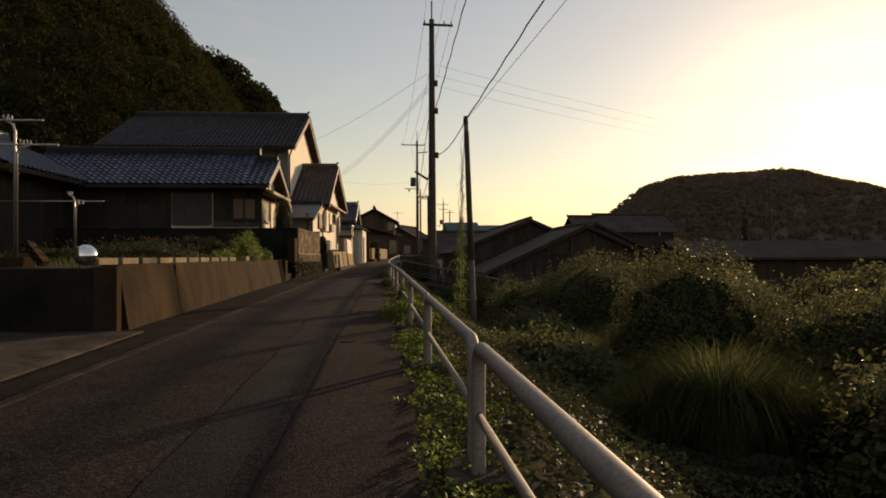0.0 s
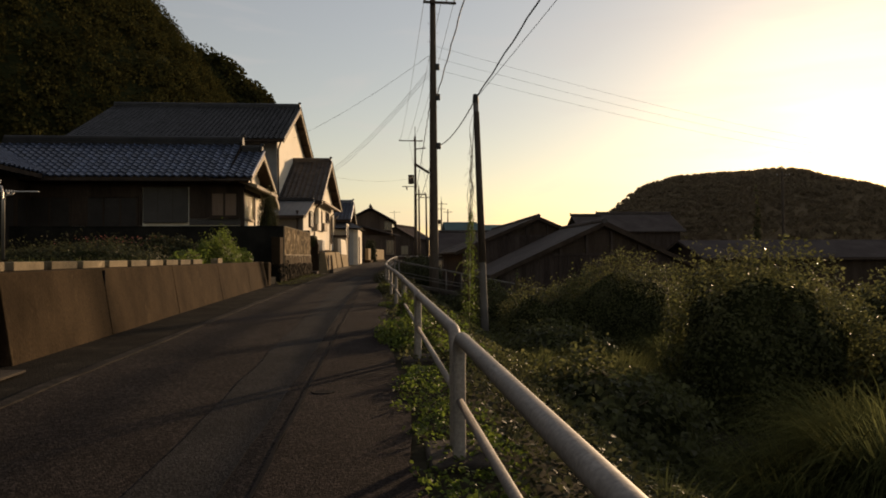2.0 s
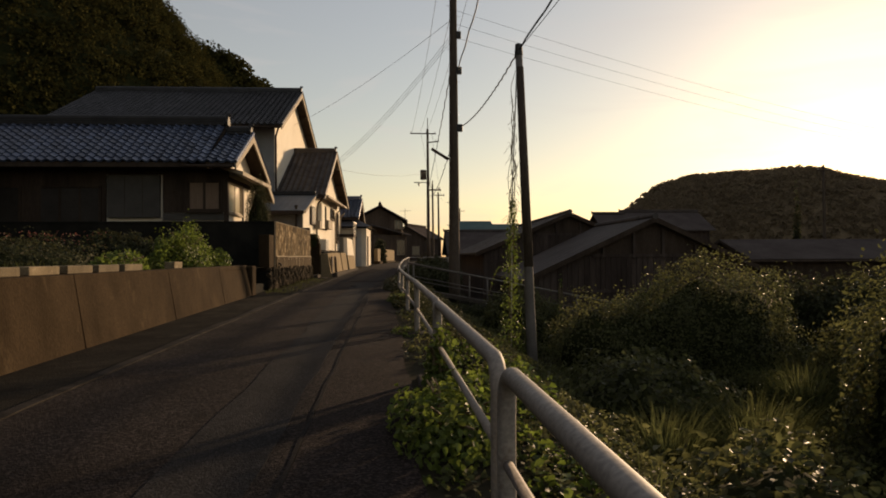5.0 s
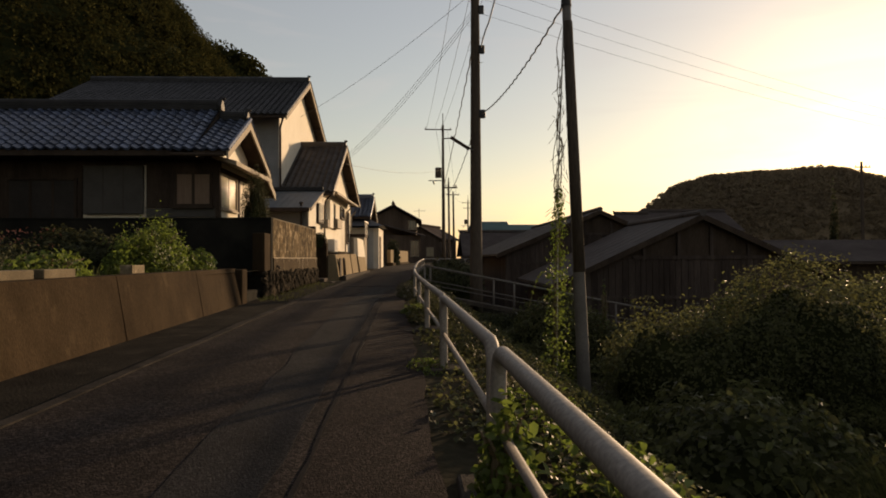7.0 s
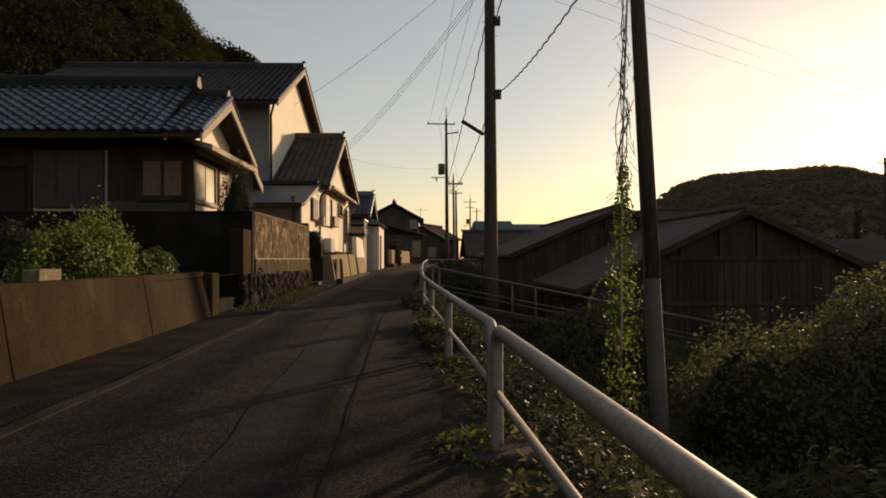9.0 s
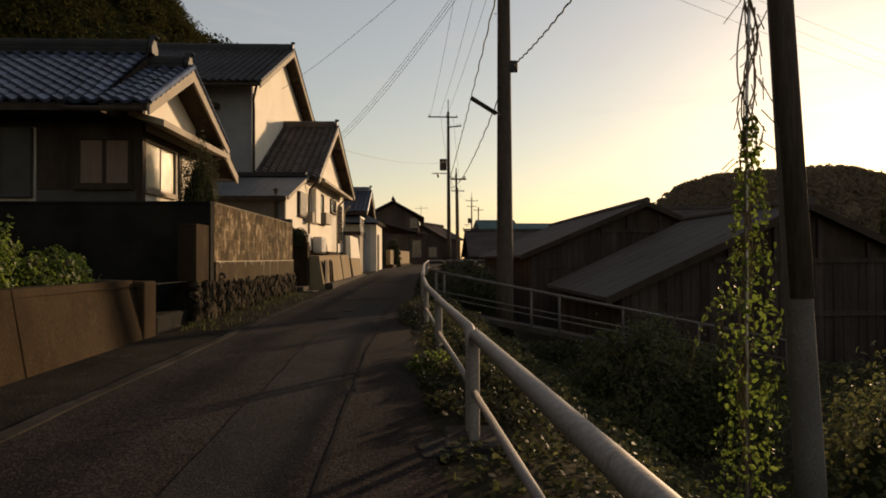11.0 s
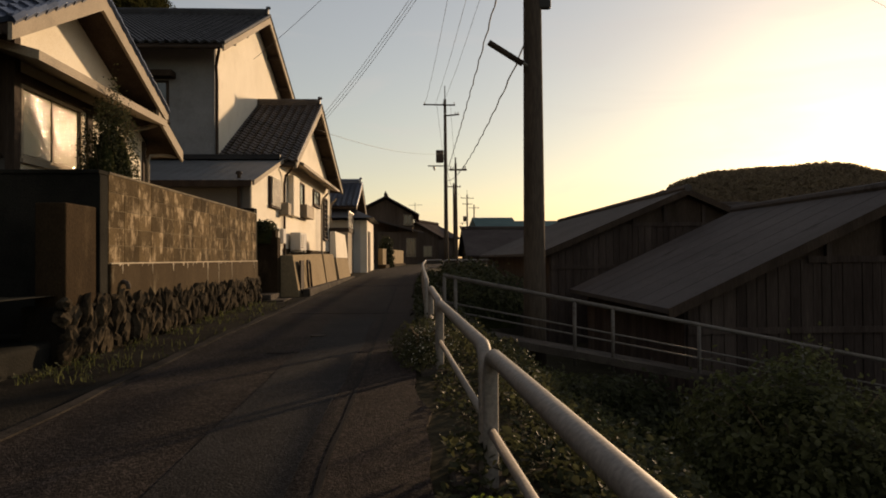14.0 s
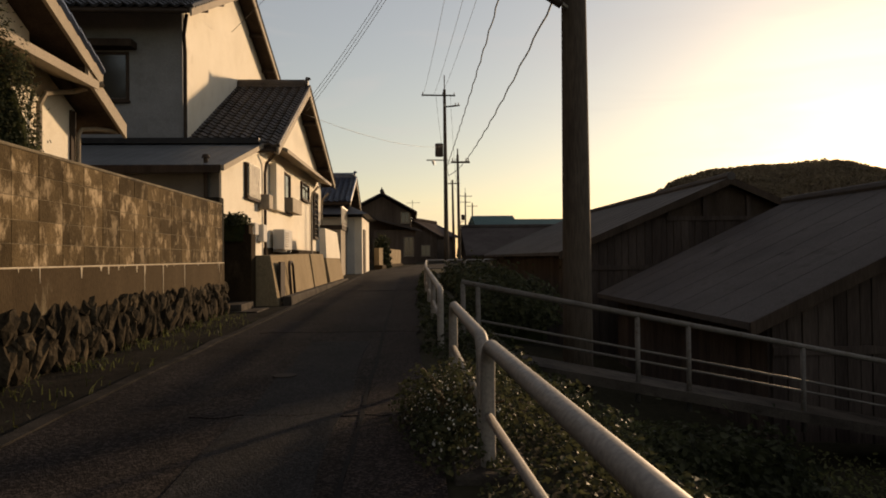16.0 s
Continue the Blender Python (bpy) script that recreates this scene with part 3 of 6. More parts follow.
def ridge_stack(house, a, b, wide, high, material, ends=True):
    """Stacked ridge tiles between two points, with a rounded cap and end ornaments."""
    a, b = Vector(a), Vector(b)
    d = (b - a).normalized()
    s = d.cross(Vector((0, 0, 1))).normalized() * wide / 2
    layers = max(1, round(high / 0.09))
    r = None
    for i in range(layers):
        sh = Shape()
        k = 1.0 - 0.25 * i / layers
        z0, z1 = high * i / layers, high * (i + 0.85) / layers
        p = [a - s * k, b - s * k, b + s * k, a + s * k]
        up0, up1 = Vector((0, 0, z0)), Vector((0, 0, z1))
        sh.add([q + up0 for q in p] + [q + up1 for q in p], [(3, 2, 1, 0), (4, 5, 6, 7), (0, 1, 5, 4), (1, 2, 6, 5), (2, 3, 7, 6), (3, 0, 4, 7)])
        course = part("ridge" if r is None else "ridge_course", sh, material, r or house)
        r = r or course
    part("ridge_cap", Shape().tube([a + Vector((0, 0, high)), b + Vector((0, 0, high))], wide * 0.3, 8), material, r)
    if ends:
        e = Shape()
        q = b + d * 0.02
        w = s * 0.95
        pts = [q - w, q - w * 1.15 + Vector((0, 0, high * 0.5)), q - w * 0.6 + Vector((0, 0, high * 1.1)), q + Vector((0, 0, high * 1.1 + 0.16)),
               q + w * 0.6 + Vector((0, 0, high * 1.1)), q + w * 1.15 + Vector((0, 0, high * 0.5)), q + w]
        e.prism(pts, d * 0.1)
        e.tube([q + Vector((0, 0, high * 1.15)), q + d * 0.16 + Vector((0, 0, high * 1.1 + 0.12))], 0.05, 6)
        part("ridge_end", e, material, house, "ornamental end tile", bevel=0.012)
    return r


def window(house, plane, at, u0, u1, z0, z1, out, pane_mat, frame_mat, panes=2, sill=True):
    """A framed window. plane 'x': it lies in a wall x = at and spans y; plane 'y': in y = at and spans x. out: the side that it faces."""
    def bx(sh, a0, a1, d0, d1, b0, b1):
        lo, hi = sorted((at + out * d0, at + out * d1))
        return sh.box(lo, hi, a0, a1, b0, b1) if plane == "x" else sh.box(a0, a1, lo, hi, b0, b1)
    fw = 0.05
    fr = Shape()
    bx(fr, u0 - fw, u0, -0.03, 0.05, z0 - fw, z1 + fw)
    bx(fr, u1, u1 + fw, -0.03, 0.05, z0 - fw, z1 + fw)
    bx(fr, u0, u1, -0.03, 0.05, z1, z1 + fw)
    bx(fr, u0, u1, -0.03, 0.05, z0 - fw, z0)
    w = part("window", fr, frame_mat, house)
    step = (u1 - u0) / panes
    for i in range(panes):
        d = 0.008 if i % 2 else 0.02
        part("pane", bx(Shape(), u0 + i * step + 0.02, u0 + (i + 1) * step - 0.02, d - 0.008, d, z0 + 0.02, z1 - 0.02), pane_mat, w)
        part("stile", bx(Shape(), u0 + i * step, u0 + i * step + 0.035, d - 0.02, d + 0.012, z0, z1), frame_mat, w)
        part("stile", bx(Shape(), u0 + (i + 1) * step - 0.035, u0 + (i + 1) * step, d - 0.02, d + 0.012, z0, z1), frame_mat, w)
    if sill:
        part("sill", bx(Shape(), u0 - 0.08, u1 + 0.08, 0.0, 0.09, z0 - 0.11, z0 - fw - 0.004), frame_mat, w)
    return w


def gable_house(name, label, x0, x1, y0, y1, zb, ze, zr, yr, over, tip, wall_m, roof_m, tile=True, singles=0, trim=M_TRIM, soffit=M_DWOOD, ridge_h=0.25, thick=0.14, roof_x0=None, ze2=None, purlins=3):
    """A house whose ridge runs along x and whose gable faces +x. ze, ze2: the near and far eaves' heights at the overhang's edge; tip: the roof's end in x."""
    h = thing(name, ((x0 + x1) / 2, (y0 + y1) / 2, zb), label, "house")
    rx0 = x0 - 0.4 if roof_x0 is None else roof_x0
    ya, yb = y0 - over, y1 + over
    ze2 = ze if ze2 is None else ze2
    sa_, sb = (zr - ze) / (yr - ya), (zr - ze2) / (yb - yr)
    wa, wb = ze + sa_ * over - 0.02, ze2 + sb * over - 0.02
    sh = Shape()
    sh.prism([(x1, y0, zb), (x1, y1, zb), (x1, y1, wb - thick), (x1, yr, zr - thick - 0.03), (x1, y0, wa - thick)], (x0 - x1, 0, 0))
    sh.f = [tuple(reversed(q)) for q in sh.f]
    part("wall", sh, wall_m, h)
    sh = Shape()
    for yy, z_, sgn in ((ya, ze, 1), (yb, ze2, -1)):
        p = [(rx0, yy, z_), (tip, yy, z_), (tip, yr, zr), (rx0, yr, zr)]
        q = [(a, b, c - thick) for a, b, c in p]
        fs = [(0, 1, 2, 3), (7, 6, 5, 4), (0, 4, 5, 1), (1, 5, 6, 2), (2, 6, 7, 3), (3, 7, 4, 0)]
        sh.add(p + q, fs if sgn > 0 else [tuple(reversed(f)) for f in fs])
    part("roof_deck", sh, soffit, h, "dark boarded underside of the roof")
    for yy, e_ in ((ya, ze), (yb, ze2)):
        b = Shape()
        p0, p1 = Vector((tip, yy, e_)), Vector((tip, yr, zr))
        dn = Vector((0, 0, -0.26))
        b.add([p0, p1, p1 + dn, p0 + dn * 0.8] + [v + Vector((0.05, 0, 0)) for v in (p0, p1, p1 + dn, p0 + dn * 0.8)],
              [(0, 1, 2, 3), (7, 6, 5, 4), (0, 4, 5, 1), (1, 5, 6, 2), (2, 6, 7, 3), (3, 7, 4, 0)])
        part("bargeboard", b, trim, h, "pale weathered bargeboard")
        for i in range(1, purlins + 1):
            f = i / (purlins + 1.0)
            c = p0.lerp(p1, f) + Vector((0, 0, -thick - 0.1))
            pr = Shape().box(x1, tip - 0.02, -0.05, 0.05, -0.06, 0.06, Matrix.Translation((0, c.y, c.z)))
            part("purlin", pr, soffit, h)
    g = Shape()
    g.tube([(rx0, ya - 0.06, ze - 0.1), (tip - 0.05, ya - 0.06, ze - 0.12)], 0.05, 8)
    part("gutter", g, soffit, h)
    if tile:
        ra, rb = math.hypot(yr - ya, zr - ze), math.hypot(yb - yr, zr - ze2)
        tile_slope(h, (rx0, ya, ze + 0.01), (1, 0, 0), (0, yr - ya, zr - ze), tip + 0.04 - rx0, ra, roof_m, singles)
        tile_slope(h, (tip + 0.04, yb, ze2 + 0.01), (-1, 0, 0), (0, yr - yb, zr - ze2), tip + 0.04 - rx0, rb, roof_m)
        edge = Shape()
        for yy, e_ in ((ya, ze), (yb, ze2)):
            n = int(math.hypot(yr - yy, zr - e_) / 0.24)
            for i in range(n):
                p = Vector((tip + 0.03, yy, e_ + 0.02)).lerp(Vector((tip + 0.03, yr, zr + 0.02)), i / n)
                q = Vector((tip + 0.03, yy, e_ + 0.05)).lerp(Vector((tip + 0.03, yr, zr + 0.05)), (i + 1.1) / n)
                edge.tube([p, q], 0.06, 6)
        part("edge_tiles", edge, roof_m, h)
    else:
        cover = Shape()
        for yy, e_, sgn in ((ya, ze, 1), (yb, ze2, -1)):
            p = [(rx0, yy, e_ + 0.03), (tip + 0.03, yy, e_ + 0.03), (tip + 0.03, yr, zr + 0.03), (rx0, yr, zr + 0.03)]
            cover.add(p, [(0, 1, 2, 3) if sgn > 0 else (3, 2, 1, 0)])
        part("roofing", cover, roof_m, h)
    if ridge_h:
        ridge_stack(h, (rx0, yr, zr), (tip - 0.12, yr, zr), 0.3, ridge_h, roof_m)
    return h


# ---- first house: low, blue-grey tiles, gable to the road ----
h1 = gable_house("house", "low old wooden house with a blue-grey tiled roof and cream gable", -15, -5.95, 27.9, 30.85, 0.9, 4.06, 5.3, 29.2, 0.93, -5.47,
                 M_PLASTER, M_TILE, singles=60, ridge_h=0.0, roof_x0=-6.9, purlins=0)
main_roof = Shape().prism([(-6.32, 26.97, 3.93), (-6.32, 31.78, 3.93), (-6.32, 31.78, 4.06), (-6.32, 29.2, 5.6), (-6.32, 26.97, 4.07)], (-9, 0, 0))
main_roof.f = [tuple(reversed(q)) for q in main_roof.f]
part("main_roof", main_roof, M_DWOOD, h1, "dark boarded main roof")
tile_slope(h1, (-15.32, 26.97, 4.085), (1, 0, 0), (0, 2.23, 1.53), 9.02, math.hypot(2.23, 1.53), M_TILE, 230)
# Ridges in darker tile: their weak side light is put into the colour.
ridge_stack(h1, (-15.3, 29.2, 5.6), (-6.35, 29.2, 5.6), 0.32, 0.24, M_RIDGE)
ridge_stack(h1, (-6.3, 29.2, 5.3), (-5.6, 29.2, 5.3), 0.3, 0.2, M_RIDGE)
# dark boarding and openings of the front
# Plaster strip in dark grey: the front's shade is put into its colour.
part("front_sill_band", Shape().box(-7.9, -5.98, 27.85, 27.897, 2.38, 2.61), M_SHUT_D, h1, "plaster strip below the window, shade painted grey")
part("front_boarding", Shape().box(-15, -9.62, 27.85, 27.897, 2.35, 4.3), M_DWOOD, h1, "dark boarded front")
part("front_boarding", Shape().box(-7.9, -5.93, 27.85, 27.897, 2.62, 4.3), M_DWOOD, h1, "dark boarded front")
part("front_boarding", Shape().box(-9.62, -7.9, 27.85, 27.897, 3.8, 4.3), M_DWOOD, h1, "dark boarded front")
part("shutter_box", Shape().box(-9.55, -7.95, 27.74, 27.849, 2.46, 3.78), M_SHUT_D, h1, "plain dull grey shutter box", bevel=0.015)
for xx in (-9.02, -8.48):
    part("shutter_seam", Shape().box(xx, xx + 0.012, 27.735, 27.745, 2.5, 3.74), M_DWOOD, h1)
window(h1, "y", 27.85, -7.1, -6.15, 2.72, 3.57, -1, M_CURTAIN, M_DWOOD, 2)
window(h1, "y", 27.85, -11.6, -9.8, 1.3, 3.4, -1, M_PANE, M_DWOOD, 3, False)
window(h1, "y", 27.85, -14.4, -12.2, 1.3, 3.4, -1, M_PANE, M_DWOOD, 3, False)
# gable side
window(h1, "x", -5.95, 28.02, 29.5, 2.68, 3.56, 1, M_FROST, M_TRIM, 2)
part("corner_post", Shape().box(-6.02, -5.9, 27.82, 27.95, 0.9, 4.2), M_DWOOD, h1)
part("wall_post", Shape().box(-5.955, -5.915, 29.75, 29.9, 0.9, 3.72), M_DWOOD, h1)
part("wall_beam", Shape().box(-5.955, -5.91, 27.9, 30.85, 3.62, 3.76), M_DWOOD, h1)
sh = Shape()
sh.add([(-5.95, 27.3, 4.02), (-5.95, 31.4, 4.02), (-5.3, 31.4, 3.84), (-5.3, 27.3, 3.84), (-5.95, 27.3, 3.92), (-5.95, 31.4, 3.92), (-5.3, 31.4, 3.72), (-5.3, 27.3, 3.72)],
       [(3, 2, 1, 0), (4, 5, 6, 7), (0, 4, 7, 3), (1, 2, 6, 5), (2, 3, 7, 6), (0, 1, 5, 4)])
part("pent_roof", sh, M_TRIM, h1, "narrow pent roof below the gable")
g = Shape()
g.tube([(-5.4, 31.75, 3.9), (-5.75, 31.6, 3.75), (-5.88, 31.1, 3.6), (-5.88, 30.95, 3.4), (-5.88, 30.95, 1.2)], 0.04, 8)
part("downpipe", g, M_TRIM, h1)
sh = Shape()
sh.prism([(-5.97, 30.86, 0.9), (-5.97, 32.1, 0.9), (-5.97, 32.1, 3.55), (-5.97, 30.86, 4.15)], (-6, 0, 0))
sh.f = [tuple(reversed(q)) for q in sh.f]
part("annex_wall", sh, M_PLASTER, h1)
sh = Shape().prism([(-5.5, 31.4, 4.05), (-5.5, 32.6, 3.46), (-5.5, 32.6, 3.32), (-5.5, 31.4, 3.91)], (-7, 0, 0))
part("annex_roof", sh, M_DWOOD, h1, "dark rear roof slope")
sh = Shape().prism([(-5.45, 31.4, 4.08), (-5.45, 32.64, 3.48), (-5.45, 32.64, 3.26), (-5.45, 31.4, 3.86)], (-0.048, 0, 0))
part("bargeboard", sh, M_TRIM, h1, "pale weathered bargeboard")
sh = Shape().tube([(-5.55, 32.62, 3.36), (-5.75, 32.3, 3.34), (-5.9, 32.12, 3.3), (-5.92, 32.06, 3.2), (-5.92, 32.06, 1.0)], 0.035, 8)
part("downpipe", sh, M_TRIM, h1)
part("corner_post", Shape().box(-5.975, -5.94, 31.9, 32.02, 0.9, 3.55), M_DWOOD, h1)
at_world(h1)

# wing of the first house, its ridge along y
wing = thing("house_wing", (-17, 25, 0.9), "low tiled wing of the old wooden house", "house")
part("wall", Shape().box(-21, -13.6, 22.6, 28.5, 0.9, 4.1), M_DWOOD, wing)
sh = Shape()
sh.add([(-12.7, 21.8, 4.15), (-12.7, 29.2, 4.15), (-17, 29.2, 6.1), (-17, 21.8, 6.1), (-12.7, 21.8, 4.0), (-12.7, 29.2, 4.0), (-17, 29.2, 5.95), (-17, 21.8, 5.95)],
       [(0, 1, 2, 3), (7, 6, 5, 4), (0, 4, 5, 1), (1, 5, 6, 2), (2, 6, 7, 3), (3, 7, 4, 0)])
sh.add([(-21.3, 29.2, 4.15), (-21.3, 21.8, 4.15), (-17, 21.8, 6.1), (-17, 29.2, 6.1), (-21.3, 29.2, 4.0), (-21.3, 21.8, 4.0), (-17, 21.8, 5.95), (-17, 29.2, 5.95)],
       [(0, 1, 2, 3), (7, 6, 5, 4), (0, 4, 5, 1), (1, 5, 6, 2), (2, 6, 7, 3), (3, 7, 4, 0)])
part("roof_deck", sh, M_DWOOD, wing)
tile_slope(wing, (-12.7, 21.8, 4.17), (0, 1, 0), (-4.3, 0, 1.95), 7.4, math.hypot(4.3, 1.95), M_TILE)
ridge_stack(wing, (-17, 29.2, 6.1), (-17, 21.9, 6.1), 0.32, 0.3, M_TILE)
for i in range(4):
    window(wing, "x", -13.6, 22.9 + 1.35 * i, 24.1 + 1.35 * i, 1.4, 3.3, 1, M_PANE, M_DWOOD, 2, False)
at_world(wing)

# ---- second house: two storeys, behind ----
h2 = gable_house("house", "tall two-storey house with cream gable and dark tiled roof", -17, -6.7, 39.0, 50.6, 0.6, 7.42, 10.38, 43.95, 1.0, -6.22, M_PLASTER, M_TILE_B, ridge_h=0.22)
part("front_face", Shape().box(-17, -6.72, 38.93, 38.996, 0.6, 7.7), M_GREYWALL, h2, "white plastered front, its shade painted grey")
window(h2, "y", 38.93, -9.6, -8.1, 5.42, 6.55, -1, M_GLASS, M_DWOOD, 2)
part("window_hood", Shape().box(-9.85, -7.85, 38.55, 38.92, 6.66, 6.84), M_DWOOD, h2)
g = Shape()
g.tube([(-6.4, 38.3, 7.35), (-6.62, 38.75, 7.0), (-6.64, 38.9, 6.6), (-6.64, 38.9, 4.0)], 0.045, 8)
part("downpipe", g, M_DWOOD, h2)
at_world(h2)

# ---- third house: brown tiled gable and lean-to, at the road ----
h3 = gable_house("house", "cream house with brown tiled gable roof facing the road", -9.0, -4.85, 39.6, 50.7, 0.5, 4.2, 7.08, 44.25, 0.65, -4.35, M_PLASTER, M_TILE_R, ridge_h=0.2, roof_x0=-9, ze2=4.62)
# lean-to in front
sh = Shape()
sh.prism([(-4.85, 35.75, 0.5), (-4.85, 39.6, 0.5), (-4.85, 39.6, 4.3), (-4.85, 38.6, 4.14), (-4.85, 35.75, 3.3)], (-4.15, 0, 0))
sh.f = [tuple(reversed(q)) for q in sh.f]
part("lean_to_wall", sh, M_PLASTER, h3)
part("lean_to_front", Shape().box(-9.0, -4.87, 35.69, 35.745, 0.5, 3.25), M_SHUT, h3, "dull grey front, darker than the road side")
sh = Shape()
n = 34
for i in range(n + 1):
    x = -9.2 + (4.5 * i / n)
    w = 0.009 * (i % 2)
    sh.v += [(x, 35.35, 3.22 + w), (x, 38.95, 4.28 + w)]
for i in range(n):
    sh.f.append((2 * i, 2 * i + 2, 2 * i + 3, 2 * i + 1))
part("lean_to_roof", sh, M_SHEET, h3, "pale corrugated sheet lean-to roof")
part("lean_to_fascia", Shape().box(-9.2, -4.76, 35.33, 35.38, 3.06, 3.22), M_DWOOD, h3)
sh = Shape()
sh.add([(-4.68, 35.35, 3.22), (-4.68, 38.95, 4.28), (-4.68, 38.95, 4.16), (-4.68, 35.35, 3.1), (-4.74, 35.35, 3.22), (-4.74, 38.95, 4.28), (-4.74, 38.95, 4.16), (-4.74, 35.35, 3.1)],
       [(3, 2, 1, 0), (4, 5, 6, 7), (0, 1, 5, 4), (1, 2, 6, 5), (2, 3, 7, 6), (3, 0, 4, 7)])
part("lean_to_barge", sh, M_TRIM, h3)
part("ridge_flashing", Shape().box(-9.2, -4.72, 38.55, 39.0, 4.22, 4.36), M_RIDGE, h3, "dark flashing above the lean-to")
# road side: windows, shutter boxes, pent roof, pipes
FX = -4.85
w = window(h3, "x", FX + 0.02, 37.65, 38.75, 2.85, 3.56, 1, M_GLASS, M_DWOOD, 2)
for i in range(9):
    y = 37.67 + 0.13 * i
    part("bar", Shape().box(FX + 0.1, FX + 0.125, y, y + 0.025, 2.8, 3.6), M_STEEL, w)
part("shutter_box", Shape().box(FX + 0.01, FX + 0.2, 40.35, 41.45, 2.68, 3.98), M_PLASTER, h3, "cream shutter box", bevel=0.015)
window(h3, "x", FX + 0.02, 41.65, 43.2, 2.8, 3.94, 1, M_GLASS, M_DWOOD, 2)
part("window_box", Shape().box(FX + 0.01, FX + 0.3, 42.3, 43.95, 2.75, 3.2), M_TRIM, h3, "boxed window guard", bevel=0.01)
window(h3, "x", FX + 0.02, 45.5, 47.1, 3.5, 4.02, 1, M_GLASS, M_DWOOD, 2)
w = window(h3, "x", FX + 0.02, 48.4, 49.4, 2.2, 3.95, 1, M_GLASS, M_DWOOD, 1)
for i in range(8):
    part("bar", Shape().box(FX + 0.05, FX + 0.075, 48.4, 49.4, 2.3 + 0.2 * i, 2.325 + 0.2 * i), M_DWOOD, w)
sh = Shape()
sh.add([(FX, 39.9, 4.5), (FX, 49.6, 4.62), (FX + 0.6, 49.6, 4.44), (FX + 0.6, 39.9, 4.3), (FX, 39.9, 4.4), (FX, 49.6, 4.52), (FX + 0.6, 49.6, 4.34), (FX + 0.6, 39.9, 4.2)],
       [(3, 2, 1, 0), (4, 5, 6, 7), (0, 4, 7, 3), (1, 2, 6, 5), (2, 3, 7, 6), (0, 1, 5, 4)])
part("pent_roof", sh, M_TRIM, h3, "narrow pent roof over the windows")
for y, z0 in ((39.55, 0.6), (47.6, 1.2), (50.5, 0.6)):
    g = Shape()
    g.tube([(FX + 0.35, y - 0.1, 4.1), (FX + 0.1, y, 3.85), (FX + 0.06, y, 3.6), (FX + 0.06, y, z0)], 0.04, 8)
    part("downpipe", g, M_DWOOD if y < 40 else M_TRIM, h3)
part("vent_box", Shape().box(FX + 0.01, FX + 0.3, 38.95, 39.4, 2.6, 2.98), M_TRIM, h3, "small wall vent box", bevel=0.02)
part("meter_box", Shape().box(FX + 0.01, FX + 0.16, 38.9, 39.3, 1.75, 2.2), M_WHITE, h3, "small meter box", bevel=0.02)
part("meter_box", Shape().box(FX + 0.01, FX + 0.14, 38.1, 38.45, 1.9, 2.2), M_WHITE, h3, "small meter box", bevel=0.02)
part("gable_vent", Shape().box(FX, FX + 0.04, 42.0, 42.25, 5.05, 5.35), M_DWOOD, h3)
part("vent_pipe", Shape().tube([(-5.12, 35.6, 2.5), (-5.12, 35.6, 3.42)], 0.045, 10), M_DWOOD, h3, "dark vent pipe with a cowl")
part("vent_cowl", Shape().tube([(-5.12, 35.6, 3.4), (-5.12, 35.6, 3.47)], 0.09, 10, 0.06), M_DWOOD, h3)
part("foundation", Shape().box(-9, FX + 0.03, 39.6, 50.7, 0.4, 1.62), M_CONC, h3)
at_world(h3)

ac = thing("air_conditioner", (-4.6, 41.0, 1.5), "white outdoor air conditioner unit beside the cream wall", "air conditioner")
part("casing", Shape().box(-4.78, -4.45, 40.4, 41.6, 1.56, 2.14), M_WHITE, ac, bevel=0.03)
for i in range(7):
    part("grille_bar", Shape().box(-4.45, -4.435, 40.5, 41.0, 1.64 + 0.065 * i, 1.665 + 0.065 * i), M_BLACK, ac)
for y in (40.5, 41.2):
    part("bracket", Shape().box(-4.8, -4.42, y, y + 0.04, 1.5, 1.56), M_STEEL, ac)
at_world(ac)

# ---- gate and low walls before the third house ----
gate = thing("garden_gateway", (-4.2, 34.2, 0.4), "dark concrete garden gateway with a planter on top", "gateway")
part("pier", Shape().box(-4.75, -4.25, 33.55, 33.8, 0.3, 2.4), M_DARKWALL, gate, bevel=0.015)
part("pier", Shape().box(-4.6, -4.0, 34.75, 35.1, 0.3, 1.8), M_CONC, gate, bevel=0.015)
part("step", Shape().box(-5.2, -3.95, 33.8, 34.75, 0.2, 0.5), M_GUTTER, gate, bevel=0.02)
part("step", Shape().box(-5.2, -3.65, 33.7, 34.7, 0.15, 0.38), M_GUTTER, gate, bevel=0.02)
part("gate_leaf", Shape().box(-4.62, -4.56, 33.8, 34.75, 0.52, 1.75), M_DWOOD, gate)
part("planter", Shape().box(-4.6, -4.05, 34.78, 35.08, 1.8, 1.98), M_CONC, gate)
at_world(gate)


def sloped_wall(name, label, xb, xt, y0, y1, z0, z1, z2, material, cap=None):
    w_ = thing(name, (xb, y0, z0), label, "wall", kind="structure")
    sh = Shape()
    sh.add([(xb, y0, z0), (xb, y1, z0), (xt, y1, z2), (xt, y0, z1), (xt - 0.3, y0, z0), (xt - 0.3, y1, z0), (xt - 0.3, y1, z2), (xt - 0.3, y0, z1)],
           [(0, 1, 2, 3), (7, 6, 5, 4), (0, 4, 5, 1), (1, 5, 6, 2), (2, 6, 7, 3), (3, 7, 4, 0)])
    part("wall_body", sh, material, w_, bevel=0.015)
    return w_


